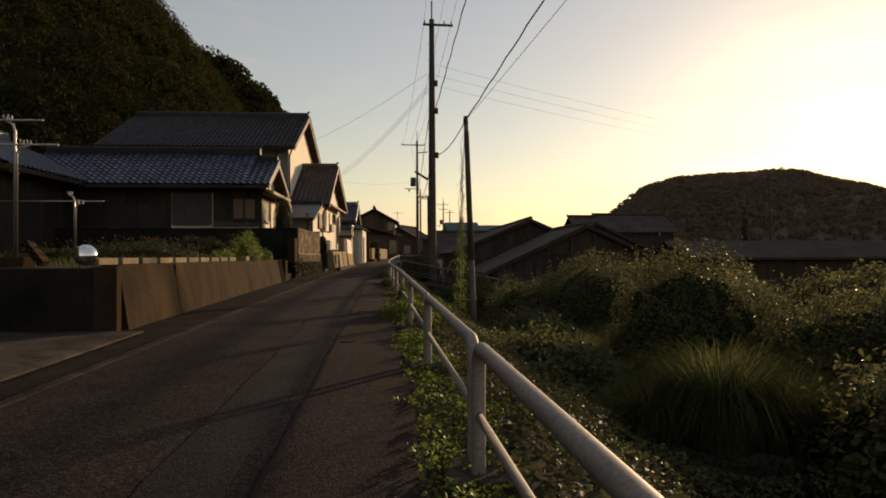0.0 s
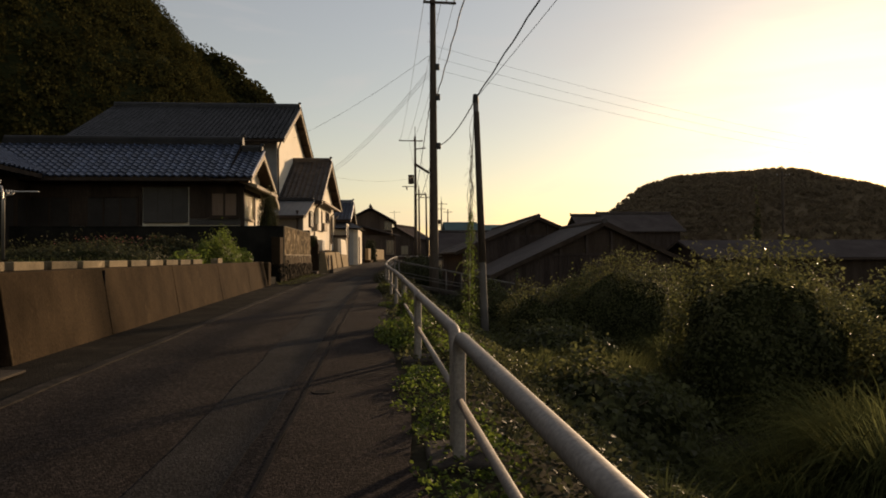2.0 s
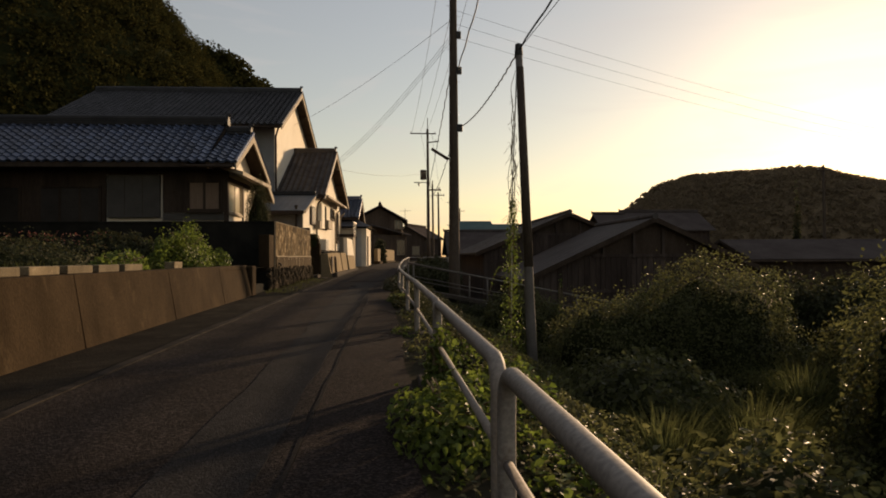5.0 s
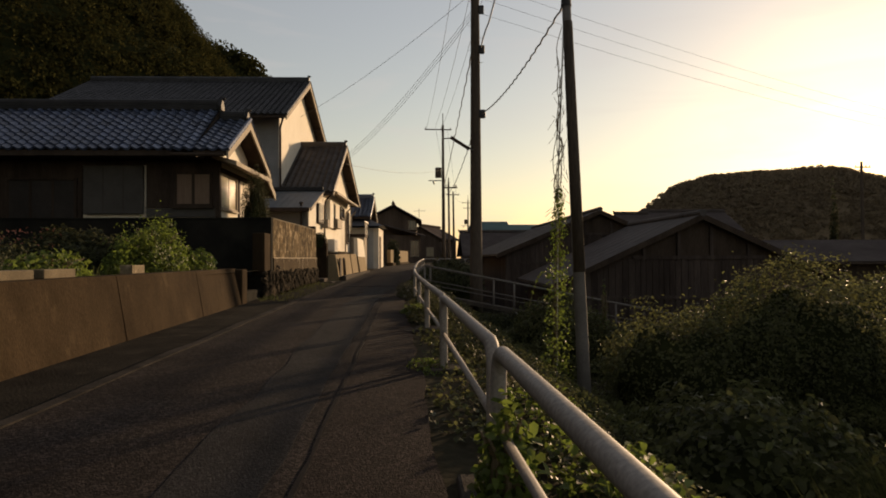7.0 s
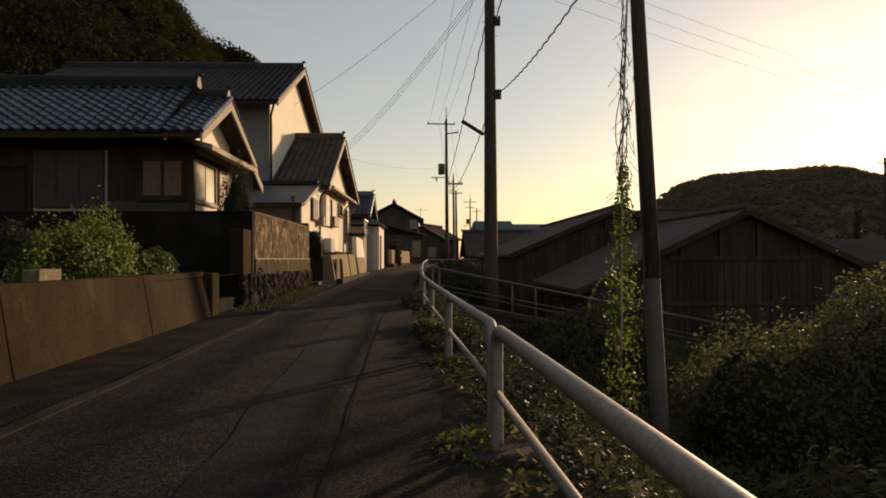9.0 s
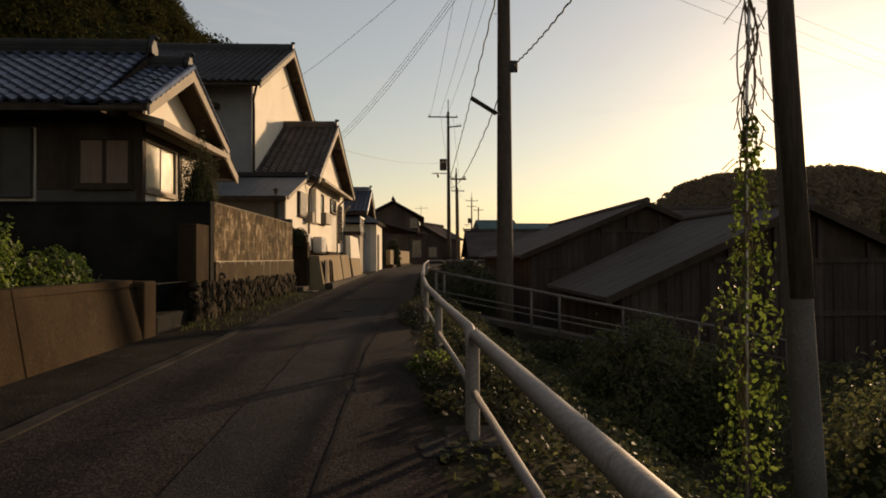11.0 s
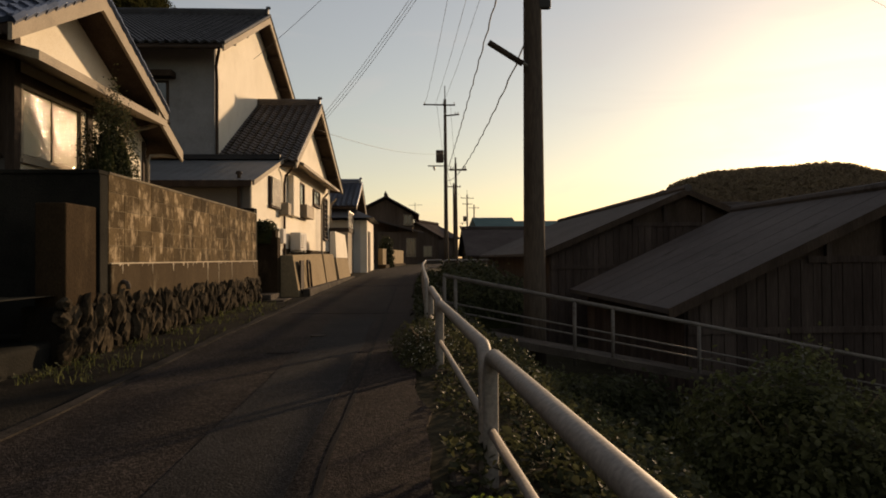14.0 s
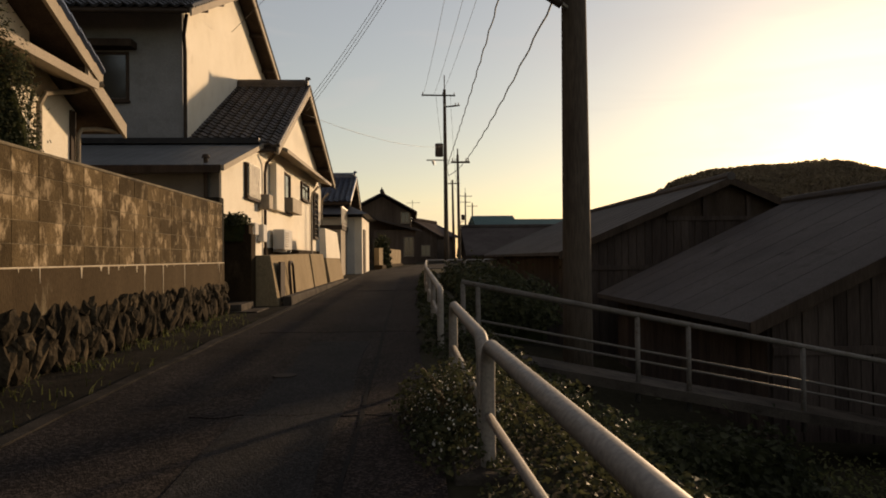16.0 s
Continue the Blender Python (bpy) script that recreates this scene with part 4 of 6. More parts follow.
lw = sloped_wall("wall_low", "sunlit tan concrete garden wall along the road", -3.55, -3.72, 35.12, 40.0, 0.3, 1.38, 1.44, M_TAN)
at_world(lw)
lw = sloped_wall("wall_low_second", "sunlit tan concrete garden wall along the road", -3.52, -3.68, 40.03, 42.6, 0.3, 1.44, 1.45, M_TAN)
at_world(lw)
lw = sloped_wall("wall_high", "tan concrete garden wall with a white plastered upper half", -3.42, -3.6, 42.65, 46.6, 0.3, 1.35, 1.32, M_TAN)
sh = Shape()
sh.add([(-3.58, 42.65, 1.33), (-3.58, 46.6, 1.31), (-3.62, 45.9, 2.24), (-3.62, 42.65, 2.26), (-3.8, 42.65, 1.33), (-3.8, 46.6, 1.31), (-3.8, 45.9, 2.24), (-3.8, 42.65, 2.26)],
       [(0, 1, 2, 3), (7, 6, 5, 4), (0, 4, 5, 1), (1, 5, 6, 2), (2, 6, 7, 3), (3, 7, 4, 0)])
part("plaster_top", sh, M_PLASTER, lw)
at_world(lw)
kerb = part("kerb", Shape().box(-3.5, -3.32, 35.2, 46.8, 0.35, 0.56), M_GUTTER, bevel=0.02)
tagged(kerb, "low pale concrete kerb below the garden wall", "kerb", kind="structure")
board = thing("leaning_board", (-3.6, 36, 0.4), "old dark board leaning on the garden wall", "board")
part("board", Shape().box(-3.62, -3.57, 35.4, 35.85, 0.42, 1.25, pose(0.0, 0, 0)), M_DWOOD, board)
at_world(board)
hose = part("pipe_hoop", Shape().tube([(-3.5, 36.2, 0.42), (-3.55, 36.2, 1.15), (-3.56, 36.3, 1.24), (-3.56, 36.55, 1.24), (-3.55, 36.65, 1.15), (-3.5, 36.65, 0.42)], 0.03, 8), M_DWOOD, smooth=True)
tagged(hose, "dark bent metal pipe hoop against the wall", "pipe")

# ---- houses farther along the road ----
h4 = gable_house("house", "grey-blue tiled house with pale walls farther down the road", -11, -4.5, 54.0, 59.5, 0.5, 4.0, 5.55, 56.8, 0.7, -3.85, M_WHITE, M_TILE, ridge_h=0.2)
part("porch_wall", Shape().box(-6.0, -3.25, 53.0, 58.0, 0.5, 3.25), M_PLASTER, h4)
part("porch_roof", Shape().add([(-6.6, 52.3, 3.35), (-2.9, 52.3, 3.35), (-2.9, 58.7, 3.35), (-6.6, 58.7, 3.35), (-5.6, 54.3, 4.1), (-4.4, 54.3, 4.1), (-4.4, 57.4, 4.1), (-5.6, 57.4, 4.1)],
     [(0, 1, 5, 4), (1, 2, 6, 5), (2, 3, 7, 6), (3, 0, 4, 7), (4, 5, 6, 7), (3, 2, 1, 0)]), M_TILE_B, h4)
part("doorway", Shape().box(-3.26, -3.2, 53.6, 54.8, 0.55, 2.7), M_DWOOD, h4)
part("front_boarding", Shape().box(-6.02, -3.6, 52.93, 52.99, 0.5, 3.2), M_WHITE, h4)
part("balcony", Shape().box(-5.4, -3.9, 50.3, 53.0, 2.55, 2.75), M_DWOOD, h4)
for i in range(10):
    part("baluster", Shape().box(-3.94, -3.9, 50.3 + 0.28 * i, 50.34 + 0.28 * i, 2.75, 3.5), M_STEEL, h4)
part("top_rail", Shape().box(-3.95, -3.88, 50.3, 53.0, 3.5, 3.56), M_STEEL, h4)
part("side_wall", Shape().box(-5.4, -3.95, 50.3, 52.9, 0.5, 2.55), M_CONC_L, h4)
at_world(h4)
lw = thing("wall_tan", (-2.3, 66, 0.6), "tan rendered garden wall farther down the road", "wall", kind="structure")
part("wall_body", Shape().prism([(-3.1, 60.2, 0.4), (-2.8, 60, 0.4), (-1.75, 72, 0.4), (-2.05, 72.1, 0.4)], (0, 0, 1.5)), M_TAN, lw, bevel=0.02)
part("footing", Shape().prism([(-3.1, 60.1, 0.3), (-2.62, 59.9, 0.3), (-1.57, 72, 0.3), (-2.05, 72.1, 0.3)], (0, 0, 0.6)), M_CONC, lw, bevel=0.04)
at_world(lw)

h5 = thing("house", (-3.5, 77, 0.6), "dark-boarded two-storey house at the bend of the road", "house")
sh = Shape()
sh.prism([(-8, 75.5, 0.6), (-1.0, 75.5, 0.6), (-1.0, 75.5, 5.0), (-3.28, 75.5, 6.35), (-8, 75.5, 4.0)], (0, 9, 0))
sh.f = [tuple(reversed(q)) for q in sh.f]
part("wall", sh, M_BOARD, h5)
sh = Shape()
sh.add([(-3.28, 74.9, 6.62), (-0.45, 74.9, 5.05), (-0.45, 85, 5.05), (-3.28, 85, 6.62), (-3.28, 74.9, 6.48), (-0.45, 74.9, 4.92), (-0.45, 85, 4.92), (-3.28, 85, 6.48)],
       [(0, 1, 2, 3), (7, 6, 5, 4), (0, 4, 5, 1), (1, 5, 6, 2), (3, 2, 6, 7)])
sh.add([(-8.5, 74.9, 4.0), (-3.28, 74.9, 6.62), (-3.28, 85, 6.62), (-8.5, 85, 4.0), (-8.5, 74.9, 3.86), (-3.28, 74.9, 6.48), (-3.28, 85, 6.48), (-8.5, 85, 3.86)],
       [(0, 1, 2, 3), (7, 6, 5, 4), (0, 4, 5, 1), (3, 2, 6, 7), (0, 3, 7, 4)])
part("roof", sh, M_OLDROOF, h5)
ridge_stack(h5, (-3.28, 85, 6.6), (-3.28, 74.95, 6.6), 0.3, 0.22, M_OLDROOF)
window(h5, "y", 75.48, -1.75, -1.1, 4.2, 5.0, -1, M_GLASS, M_TRIM, 2)
window(h5, "x", -0.98, 76.2, 78.0, 4.1, 4.9, 1, M_GLASS, M_TRIM, 3)
sh = Shape()
sh.add([(-4.2, 73.4, 4.55), (-0.1, 73.4, 3.45), (-0.1, 76.5, 3.6), (-4.2, 76.5, 4.7), (-4.2, 73.4, 4.42), (-0.1, 73.4, 3.32), (-0.1, 76.5, 3.47), (-4.2, 76.5, 4.57)],
       [(0, 1, 2, 3), (7, 6, 5, 4), (0, 4, 5, 1), (1, 5, 6, 2), (3, 2, 6, 7), (0, 3, 7, 4)])
part("lower_roof", sh, M_OLDROOF, h5)
part("lower_wall", Shape().box(-4.0, -0.6, 73.9, 75.49, 0.6, 3.5), M_BOARD, h5)
window(h5, "y", 73.88, -1.5, -0.8, 1.5, 2.9, -1, M_GLASS, M_TRIM, 2)
at_world(h5)


def far_house(label, x, y, w_, d, ze, zr, wall_m, roof_m, yaw=0.0, zb=0.5):
    """A small tiled house, its ridge along its own y."""
    h = thing("house", (x, y, zb), label, "house", "houses at the far end of the road")
    h.rotation_euler = (0, 0, radians(yaw))
    sh = Shape()
    sh.prism([(-w_ / 2, 0, 0), (w_ / 2, 0, 0), (w_ / 2, 0, ze - zb), (0, 0, zr - zb - 0.1), (-w_ / 2, 0, ze - zb)], (0, d, 0))
    sh.f = [tuple(reversed(q)) for q in sh.f]
    part("wall", sh, wall_m, h)
    o, t_ = 0.5, 0.12
    k = (zr - ze) / (w_ / 2)
    rf = Shape()
    for s in (-1, 1):
        e, r = (s * (w_ / 2 + o), ze - zb - k * o), (0, zr - zb)
        rf.add([(e[0], -o, e[1]), (r[0], -o, r[1]), (r[0], d + o, r[1]), (e[0], d + o, e[1]), (e[0], -o, e[1] - t_), (r[0], -o, r[1] - t_), (r[0], d + o, r[1] - t_), (e[0], d + o, e[1] - t_)],
               [(3, 2, 1, 0) if s > 0 else (0, 1, 2, 3), (4, 5, 6, 7) if s > 0 else (7, 6, 5, 4), (0, 4, 5, 1), (3, 2, 6, 7), (0, 3, 7, 4)])
    part("roof", rf, roof_m, h)
    ridge_stack(h, (0, d + o, zr - zb), (0, -o, zr - zb), 0.3, 0.2, roof_m)
    for s in (-1, 1):
        window(h, "y", -0.01, s * w_ / 4 - 0.45, s * w_ / 4 + 0.45, 1.0, 2.1, -1, M_FROST, M_TRIM, 2)
    return h


far_house("small dark-tiled house where the road bends", -0.6, 92, 5, 7, 3.9, 5.3, M_BOARD, M_OLDROOF, -20)
far_house("pale-walled tiled house in the distance", 1.6, 104, 6, 8, 4.0, 5.4, M_PLASTER, M_OLDROOF, 70)
far_house("small tiled house in the distance", -6, 100, 6, 8, 4.5, 6.2, M_PLASTER, M_OLDROOF, 0)
far_house("wide low house with a dull brown roof in the distance", 4.6, 89, 12, 11, 1.75, 4.35, M_BOARD, M_OLDROOF, -90, -1.0)
far_house("distant house with a raised brown ridge", 20.6, 79, 8, 2.6, 3.9, 5.85, M_PLANK, M_OLDROOF, -90, -1.0)
far_house("distant house with a raised brown ridge", 24.0, 80, 8, 8, 4.2, 6.15, M_PLANK, M_OLDROOF, -90, -1.0)

# ---- sheds below the road ----
def shed(label, x0, xr, x1, y0, y1, ze0, zr, ze1, zb, group):
    """A boarded shed, its ridge along y at xr."""
    s = thing("wooden_shed", (xr, y0, zb), label, "shed", group)
    in0, in1 = 0.45, 0.45
    zl, zr2 = ze0 + (zr - ze0) * in0 / (xr - x0), ze1 + (zr - ze1) * in1 / (x1 - xr)
    sh = Shape()
    sh.prism([(x0 + in0, y0 + 0.3, zb), (x1 - in1, y0 + 0.3, zb), (x1 - in1, y0 + 0.3, zr2 - 0.12), (xr, y0 + 0.3, zr - 0.16), (x0 + in0, y0 + 0.3, zl - 0.12)], (0, y1 - y0 - 0.6, 0))
    sh.f = [tuple(reversed(q)) for q in sh.f]
    part("wall", sh, M_DWOOD, s)
    rf = Shape()
    t_ = 0.1
    for e, ze in ((x0, ze0), (x1, ze1)):
        p = [(e, y0, ze), (xr, y0, zr), (xr, y1, zr), (e, y1, ze)]
        q = [(a, b, c - t_) for a, b, c in p]
        up = e > xr
        rf.add(p + q, [(0, 1, 2, 3) if not up else (3, 2, 1, 0), (7, 6, 5, 4) if not up else (4, 5, 6, 7), (0, 4, 5, 1), (3, 2, 6, 7), (0, 3, 7, 4)])
    part("roof", rf, M_SLATE, s, "brown-grey weathered roofing")
    # sheet joints up the slope
    n = int((y1 - y0) / 0.9)
    for i in range(1, n):
        y = y0 + (y1 - y0) * i / n
        b = Shape()
        a, c = Vector((x0, y, ze0 + 0.02)), Vector((xr, y, zr + 0.02))
        b.tube([a - Vector((0, 0, 0.018)), c - Vector((0, 0, 0.018))], 0.006, 5)
        part("batten", b, M_SLATE, s)
    rc = Shape()
    rc.tube([(xr, y0 - 0.03, zr + 0.02), (xr, y1 + 0.03, zr + 0.02)], 0.12, 8)
    part("ridge", rc, M_SLATE, s)
    for e, ze in ((x0, ze0), (x1, ze1)):
        b = Shape()
        p0, p1, dn, th = Vector((e, y0 - 0.02, ze)), Vector((xr, y0 - 0.02, zr)), Vector((0, 0, -0.2)), Vector((0, 0.05, 0))
        b.add([p0, p1, p1 + dn, p0 + dn, p0 + th, p1 + th, p1 + dn + th, p0 + dn + th], [(0, 1, 2, 3), (7, 6, 5, 4), (0, 4, 5, 1), (1, 5, 6, 2), (2, 6, 7, 3), (3, 7, 4, 0)])
        part("bargeboard", b, M_DWOOD, s)
    # upright boards on the gable end
    x = x0 + in0
    r = random.Random(int(x0 * 10 + y0))
    while x < x1 - in1 - 0.05:
        w_ = 0.16 + 0.1 * r.random()
        zt = (zl + (zr - zl) * (x + w_ / 2 - x0 - in0) / (xr - x0 - in0)) if x + w_ / 2 < xr else (zr2 + (zr - zr2) * (x1 - in1 - x - w_ / 2) / (x1 - in1 - xr))
        part("plank", Shape().box(x + 0.008, x + w_ - 0.008, y0 + 0.26 - 0.015 * r.random(), y0 + 0.298, zb, min(zt - 0.22, ze0 + 0.88 - 0.03 * r.random())), M_PLANK, s)
        x += w_
    x = x0 + in0 + 1.6
    while x < x1 - in1 - 0.5:
        zt = zr - abs(x - xr) * ((zr - zl) / (xr - x0 - in0) if x < xr else (zr - zr2) / (x1 - in1 - xr)) - 0.24
        if zt > ze0 + 1.05:
            part("post", Shape().box(x - 0.05, x + 0.05, y0 + 0.2, y0 + 0.298, ze0 + 0.8, zt), M_PLANK, s)
        x += 0.95 + 0.3 * r.random()
    for z in (ze0 + 0.82, ze0 - 0.5):
        k0 = max(x0 + in0, x0 + (z + 0.45 - ze0) / (zr - ze0) * (xr - x0))
        k1 = min(x1 - in1, x1 - (z + 0.45 - ze1) / (zr - ze1) * (x1 - xr))
        part("rail_board", Shape().box(k0, k1, y0 + 0.21, y0 + 0.24, z, z + 0.12), M_PLANK, s)
    y = y0 + 0.3
    while y < y1 - 0.5:
        w_ = 0.35 + 0.15 * r.random()
        part("plank", Shape().box(x0 + in0 - 0.04, x0 + in0 - 0.004, y + 0.01, y + w_ - 0.01, zb, zl - 0.14), M_PLANK, s)
        y += w_
    return at_world(s)


shed("dark old boarded shed with a wide brown roof", 3.83, 8.85, 14.2, 30.95, 38.6, 0.34, 2.66, 0.2, -1.6, "sheds below the road")
shed("long dark boarded shed with a broad brown roof", 3.0, 7.7, 12.6, 39.2, 57.5, 1.42, 3.4, 1.3, -1.6, "sheds below the road")
s3 = gable_house("workshop", "long low workshop with brown roofing behind the bushes", 19.9, 62, 44.6, 51.4, -1.6, 0.95, 2.2, 48, 0.5, 62.4, M_DWOOD, M_OLDROOF, tile=False, ridge_h=0.0)
tagged(at_world(s3), category="workshop")
s4 = shed("distant boarded shed with brown roofing", 10.5, 15, 19.5, 50, 64, 1.6, 3.7, 1.6, -1.6, "sheds below the road")
teal = thing("warehouse", (10.5, 98, -0.8), "distant warehouse with a teal metal roof", "warehouse")
part("wall", Shape().box(6.9, 19, 97, 117.5, -0.9, 4.4), M_SHUT, teal)
part("roof", Shape().add([(6.6, 96.4, 4.35), (11.8, 96.4, 4.35), (11.8, 104, 6.5), (6.6, 104, 6.5), (6.6, 118, 4.35), (11.8, 118, 4.35)], [(0, 1, 2, 3), (3, 2, 5, 4), (0, 3, 4), (1, 5, 2)]), M_TEAL, teal)
part("roof", Shape().add([(11.8, 96.4, 4.3), (19.3, 96.4, 4.3), (19.3, 104, 6.05), (11.8, 104, 6.05), (11.8, 118, 4.3), (19.3, 118, 4.3)], [(0, 1, 2, 3), (3, 2, 5, 4), (0, 3, 4), (1, 5, 2)]), M_TEAL, teal)
at_world(teal)


# ---- white pipe railing: hoops in a row ----
RH = 0.69


def rail_dz(y):
    return float(np.interp(y, [3.3, 6.4, 12.6, 15.9, 18.9, 22.1, 25.3, 29], [-0.015, 0.0, 0.01, 0.01, -0.02, -0.05, -0.055, -0.03]))


def hoop(a, b, label, thin=0.021, r=0.036, high=RH, material=M_PAINT, group="white railing hoops"):
    """One hoop from ground point a to b: bent top pipe with its two legs, and a thinner middle pipe."""
    a, b = Vector(a), Vector(b)
    d = b - a
    L = d.length
    u = d / L
    t_ = thing("railing_hoop", a, label, "railing", group)
    up = Vector((0, 0, 1))
    R = 0.125
    top = [up * (high - R - 0.05), up * (high - R - 0.02)]
    for k in range(1, 10):
        an = math.pi / 2 * k / 9
        top.append(up * (high - R - 0.02 + R * math.sin(an)) + u * R * (1 - math.cos(an)))
    far = [d + up * (p - u * p.dot(u)).z - u * p.dot(u) for p in reversed(top)]
    part("leg", Shape().tube([(0, 0, -0.12), up * (high - R - 0.05)], r, 14, caps=False), material, t_, smooth=True)
    part("leg", Shape().tube([d + Vector((0, 0, -0.12)), d + up * (high - R - 0.05)], r, 14, caps=False), material, t_, smooth=True)
    part("top_rail", Shape().tube(top + far, r, 14, caps=False), material, t_, "white pipe with worn rusty patches", smooth=True)
    m0 = up * high * 0.47
    part("middle_rail", Shape().tube([m0 + u * r, m0 + d - u * r], thin, 10), material, t_, smooth=True)
    return t_


def rp(y, dy=0.0):
    return (rail_x(y), y + dy, road_z(y) - 0.01 + rail_dz(y))


JOINTS = [-3.0, 0.2, 3.36, 6.46, 9.66, 12.75, 16.06, 19.21, 22.26, 25.22]
for a, b in zip(JOINTS, JOINTS[1:]):
    hoop(rp(a, 0.1), rp(b, -0.1), "white painted steel pipe railing hoop with worn paint")
hoop(rp(25.22, 0.1), rp(27.3), "short white painted pipe railing hoop")
FAR = [29.1, 32.1, 35.1, 38.1, 41.1, 44.1, 47.1, 50.1]
for a, b in zip(FAR, FAR[1:]):
    hoop(rp(a, 0.1), rp(b, -0.1), "white painted pipe railing hoop farther along")
p0 = Vector(rp(50.2))
for i in range(4):
    a = p0 + Vector((0.9 * i, 0.55 * i + 0.05 * i * i, 0))
    b = p0 + Vector((0.9 * (i + 1) - 0.06, 0.55 * (i + 1) + 0.05 * (i + 1) ** 2, 0))
    hoop(a, b, "white painted pipe railing hoop at the bend")
for y in JOINTS[2:] + [27.3]:
    f = part("footing", Shape().box(-0.17, 0.2, -0.24, 0.24, -0.25, 0.025), M_GUTTER, bevel=0.02)
    f.location = (rail_x(y), y, road_z(y) - 0.012)
    f.rotation_euler = (0, 0, 0.1 * lump(y, 1, 1.3))
    tagged(f, "small rough concrete footing under the railing", "footing", "railing footings")

# grey railing down the side path
side = thing("side_railing", (-0.3, 29.8, 0.3), "grey weathered pipe railing down the side path", "railing")
PX = [-0.3, -0.12, 1.82, 2.45, 3.88, 5.6, 7.6]


def side_z(x):
    return 1.0 - 0.2 * (x + 0.3)


for x in PX:
    part("post", Shape().tube([(x, 29.8, side_z(x) - 1.05), (x, 29.8, side_z(x))], 0.03, 10), M_PAINT_G, side, smooth=True)
part("top_rail", Shape().tube([(-0.32, 29.8, side_z(-0.32)), (7.6, 29.8, side_z(7.6))], 0.034, 10), M_PAINT_G, side, smooth=True)
for dz in (0.42, 0.55):
    part("middle_rail", Shape().tube([(-0.3, 29.8, side_z(-0.3) - dz), (7.6, 29.8, side_z(7.6) - dz)], 0.015, 8), M_PAINT_G, side, smooth=True)
at_world(side)
ramp = part("side_path", Shape().prism([(-0.75, 29.66, 0.26), (8, 29.66, -1.42), (8, 30.55, -1.42), (-0.75, 30.55, 0.26)], (0, 0, -0.12)), M_GUTTER)
ramp.data.flip_normals()
tagged(ramp, "concrete side path sloping down beside the sheds", "path", kind="structure")

# ---- poles ----
def insulator(parent, p):
    part("insulator", Shape().tube([p, Vector(p) + Vector((0, 0, 0.06)), Vector(p) + Vector((0, 0, 0.16))], 0.04, 8, 0.028), M_WHITE, parent)


def pole(name, label, foot, top, r0, r1, material, arms=(), spike=0.0, gear=False, steps=False, group="utility poles"):
    p = thing(name, foot, label, "utility pole", group)
    foot, top = Vector(foot), Vector(top)
    part("shaft", Shape().tube([foot.lerp(top, i / 6) for i in range(7)], r0, 16, r1), material, p, smooth=True)
    for z, left, right, yaw in arms:
        c = foot.lerp(top, (z - foot.z) / (top.z - foot.z))
        d = Vector((math.cos(radians(yaw)), math.sin(radians(yaw)), 0))
        sh = Shape().box(-left, right, -0.04, 0.04, -0.045, 0.045, Matrix.Translation(c + Vector((0, -r1 - 0.05, 0))) @ pose(0, 0, 0, 0, 0, yaw))
        arm = part("crossarm", sh, M_POLE, p)
        for q in (-left + 0.08, (right - left) * 0.5 + 0.3, right - 0.08):
            insulator(arm, c + d * q + Vector((0, -r1 - 0.05, 0.045)))
    if spike:
        part("spike", Shape().tube([top - Vector((0, 0, 0.4)), top + Vector((0, 0, spike))], 0.035, 8), M_POLE, p)
    if steps:
        for i in range(12):
            z = 7.2 + 0.4 * i
            c = foot.lerp(top, (z - foot.z) / (top.z - foot.z))
            s_ = 1 if i % 2 else -1
            part("step_bolt", Shape().tube([c, c + Vector((s_ * (r1 + 0.12), 0, 0))], 0.008, 6), M_STEEL, p)
    if gear:
        c = foot.lerp(top, 0.66)
        part("transformer", Shape().tube([c + Vector((-0.42, 0, -0.45)), c + Vector((-0.42, 0, -0.4)), c + Vector((-0.42, 0, 0.35)), c + Vector((-0.42, 0, 0.42))], 0.28, 14), M_POLE, p)
        part("hanger", Shape().box(-1.3, 0.2, -0.05, 0.05, -0.75, -0.67, Matrix.Translation(c)), M_STEEL, p)
        part("lamp", Shape().tube([c + Vector((-0.85, 0, -0.78)), c + Vector((-0.8, 0, -1.05))], 0.1, 10, 0.05), M_STEEL, p)
    return at_world(p)


A_FOOT, A_TOP = (1.38, 30.95, -1.3), (1.38, 30.95, 12.35)
pa = pole("utility_pole", "tall dark weathered utility pole beside the side path", A_FOOT, A_TOP, 0.215, 0.12, M_POLE, [(12.05, 0.42, 1.0, 4)], 0.9, steps=True)
lampp = thing("street_lamp", (1.0, 30.8, 4.8), "slim dark tube street lamp on the utility pole", "street lamp")
part("housing", Shape().tube([(1.17, 30.78, 4.74), (0.56, 30.78, 5.12)], 0.055, 10), M_DWOOD, lampp)
part("bracket", Shape().tube([(1.34, 30.9, 4.7), (1.17, 30.78, 4.76)], 0.03, 8), M_STEEL, lampp)
at_world(lampp)
for z, dx in ((5.9, 0.2), (8.0, 0.18), (9.3, 0.16)):
    cl = part("cable_clamp", Shape().box(1.38 + 0.1, 1.38 + dx + 0.12, 30.82, 30.93, z - 0.14, z + 0.14), M_BLACK, bevel=0.03)
    tagged(cl, "black cable clamp box on the utility pole", "clamp", "clamps on the pole")

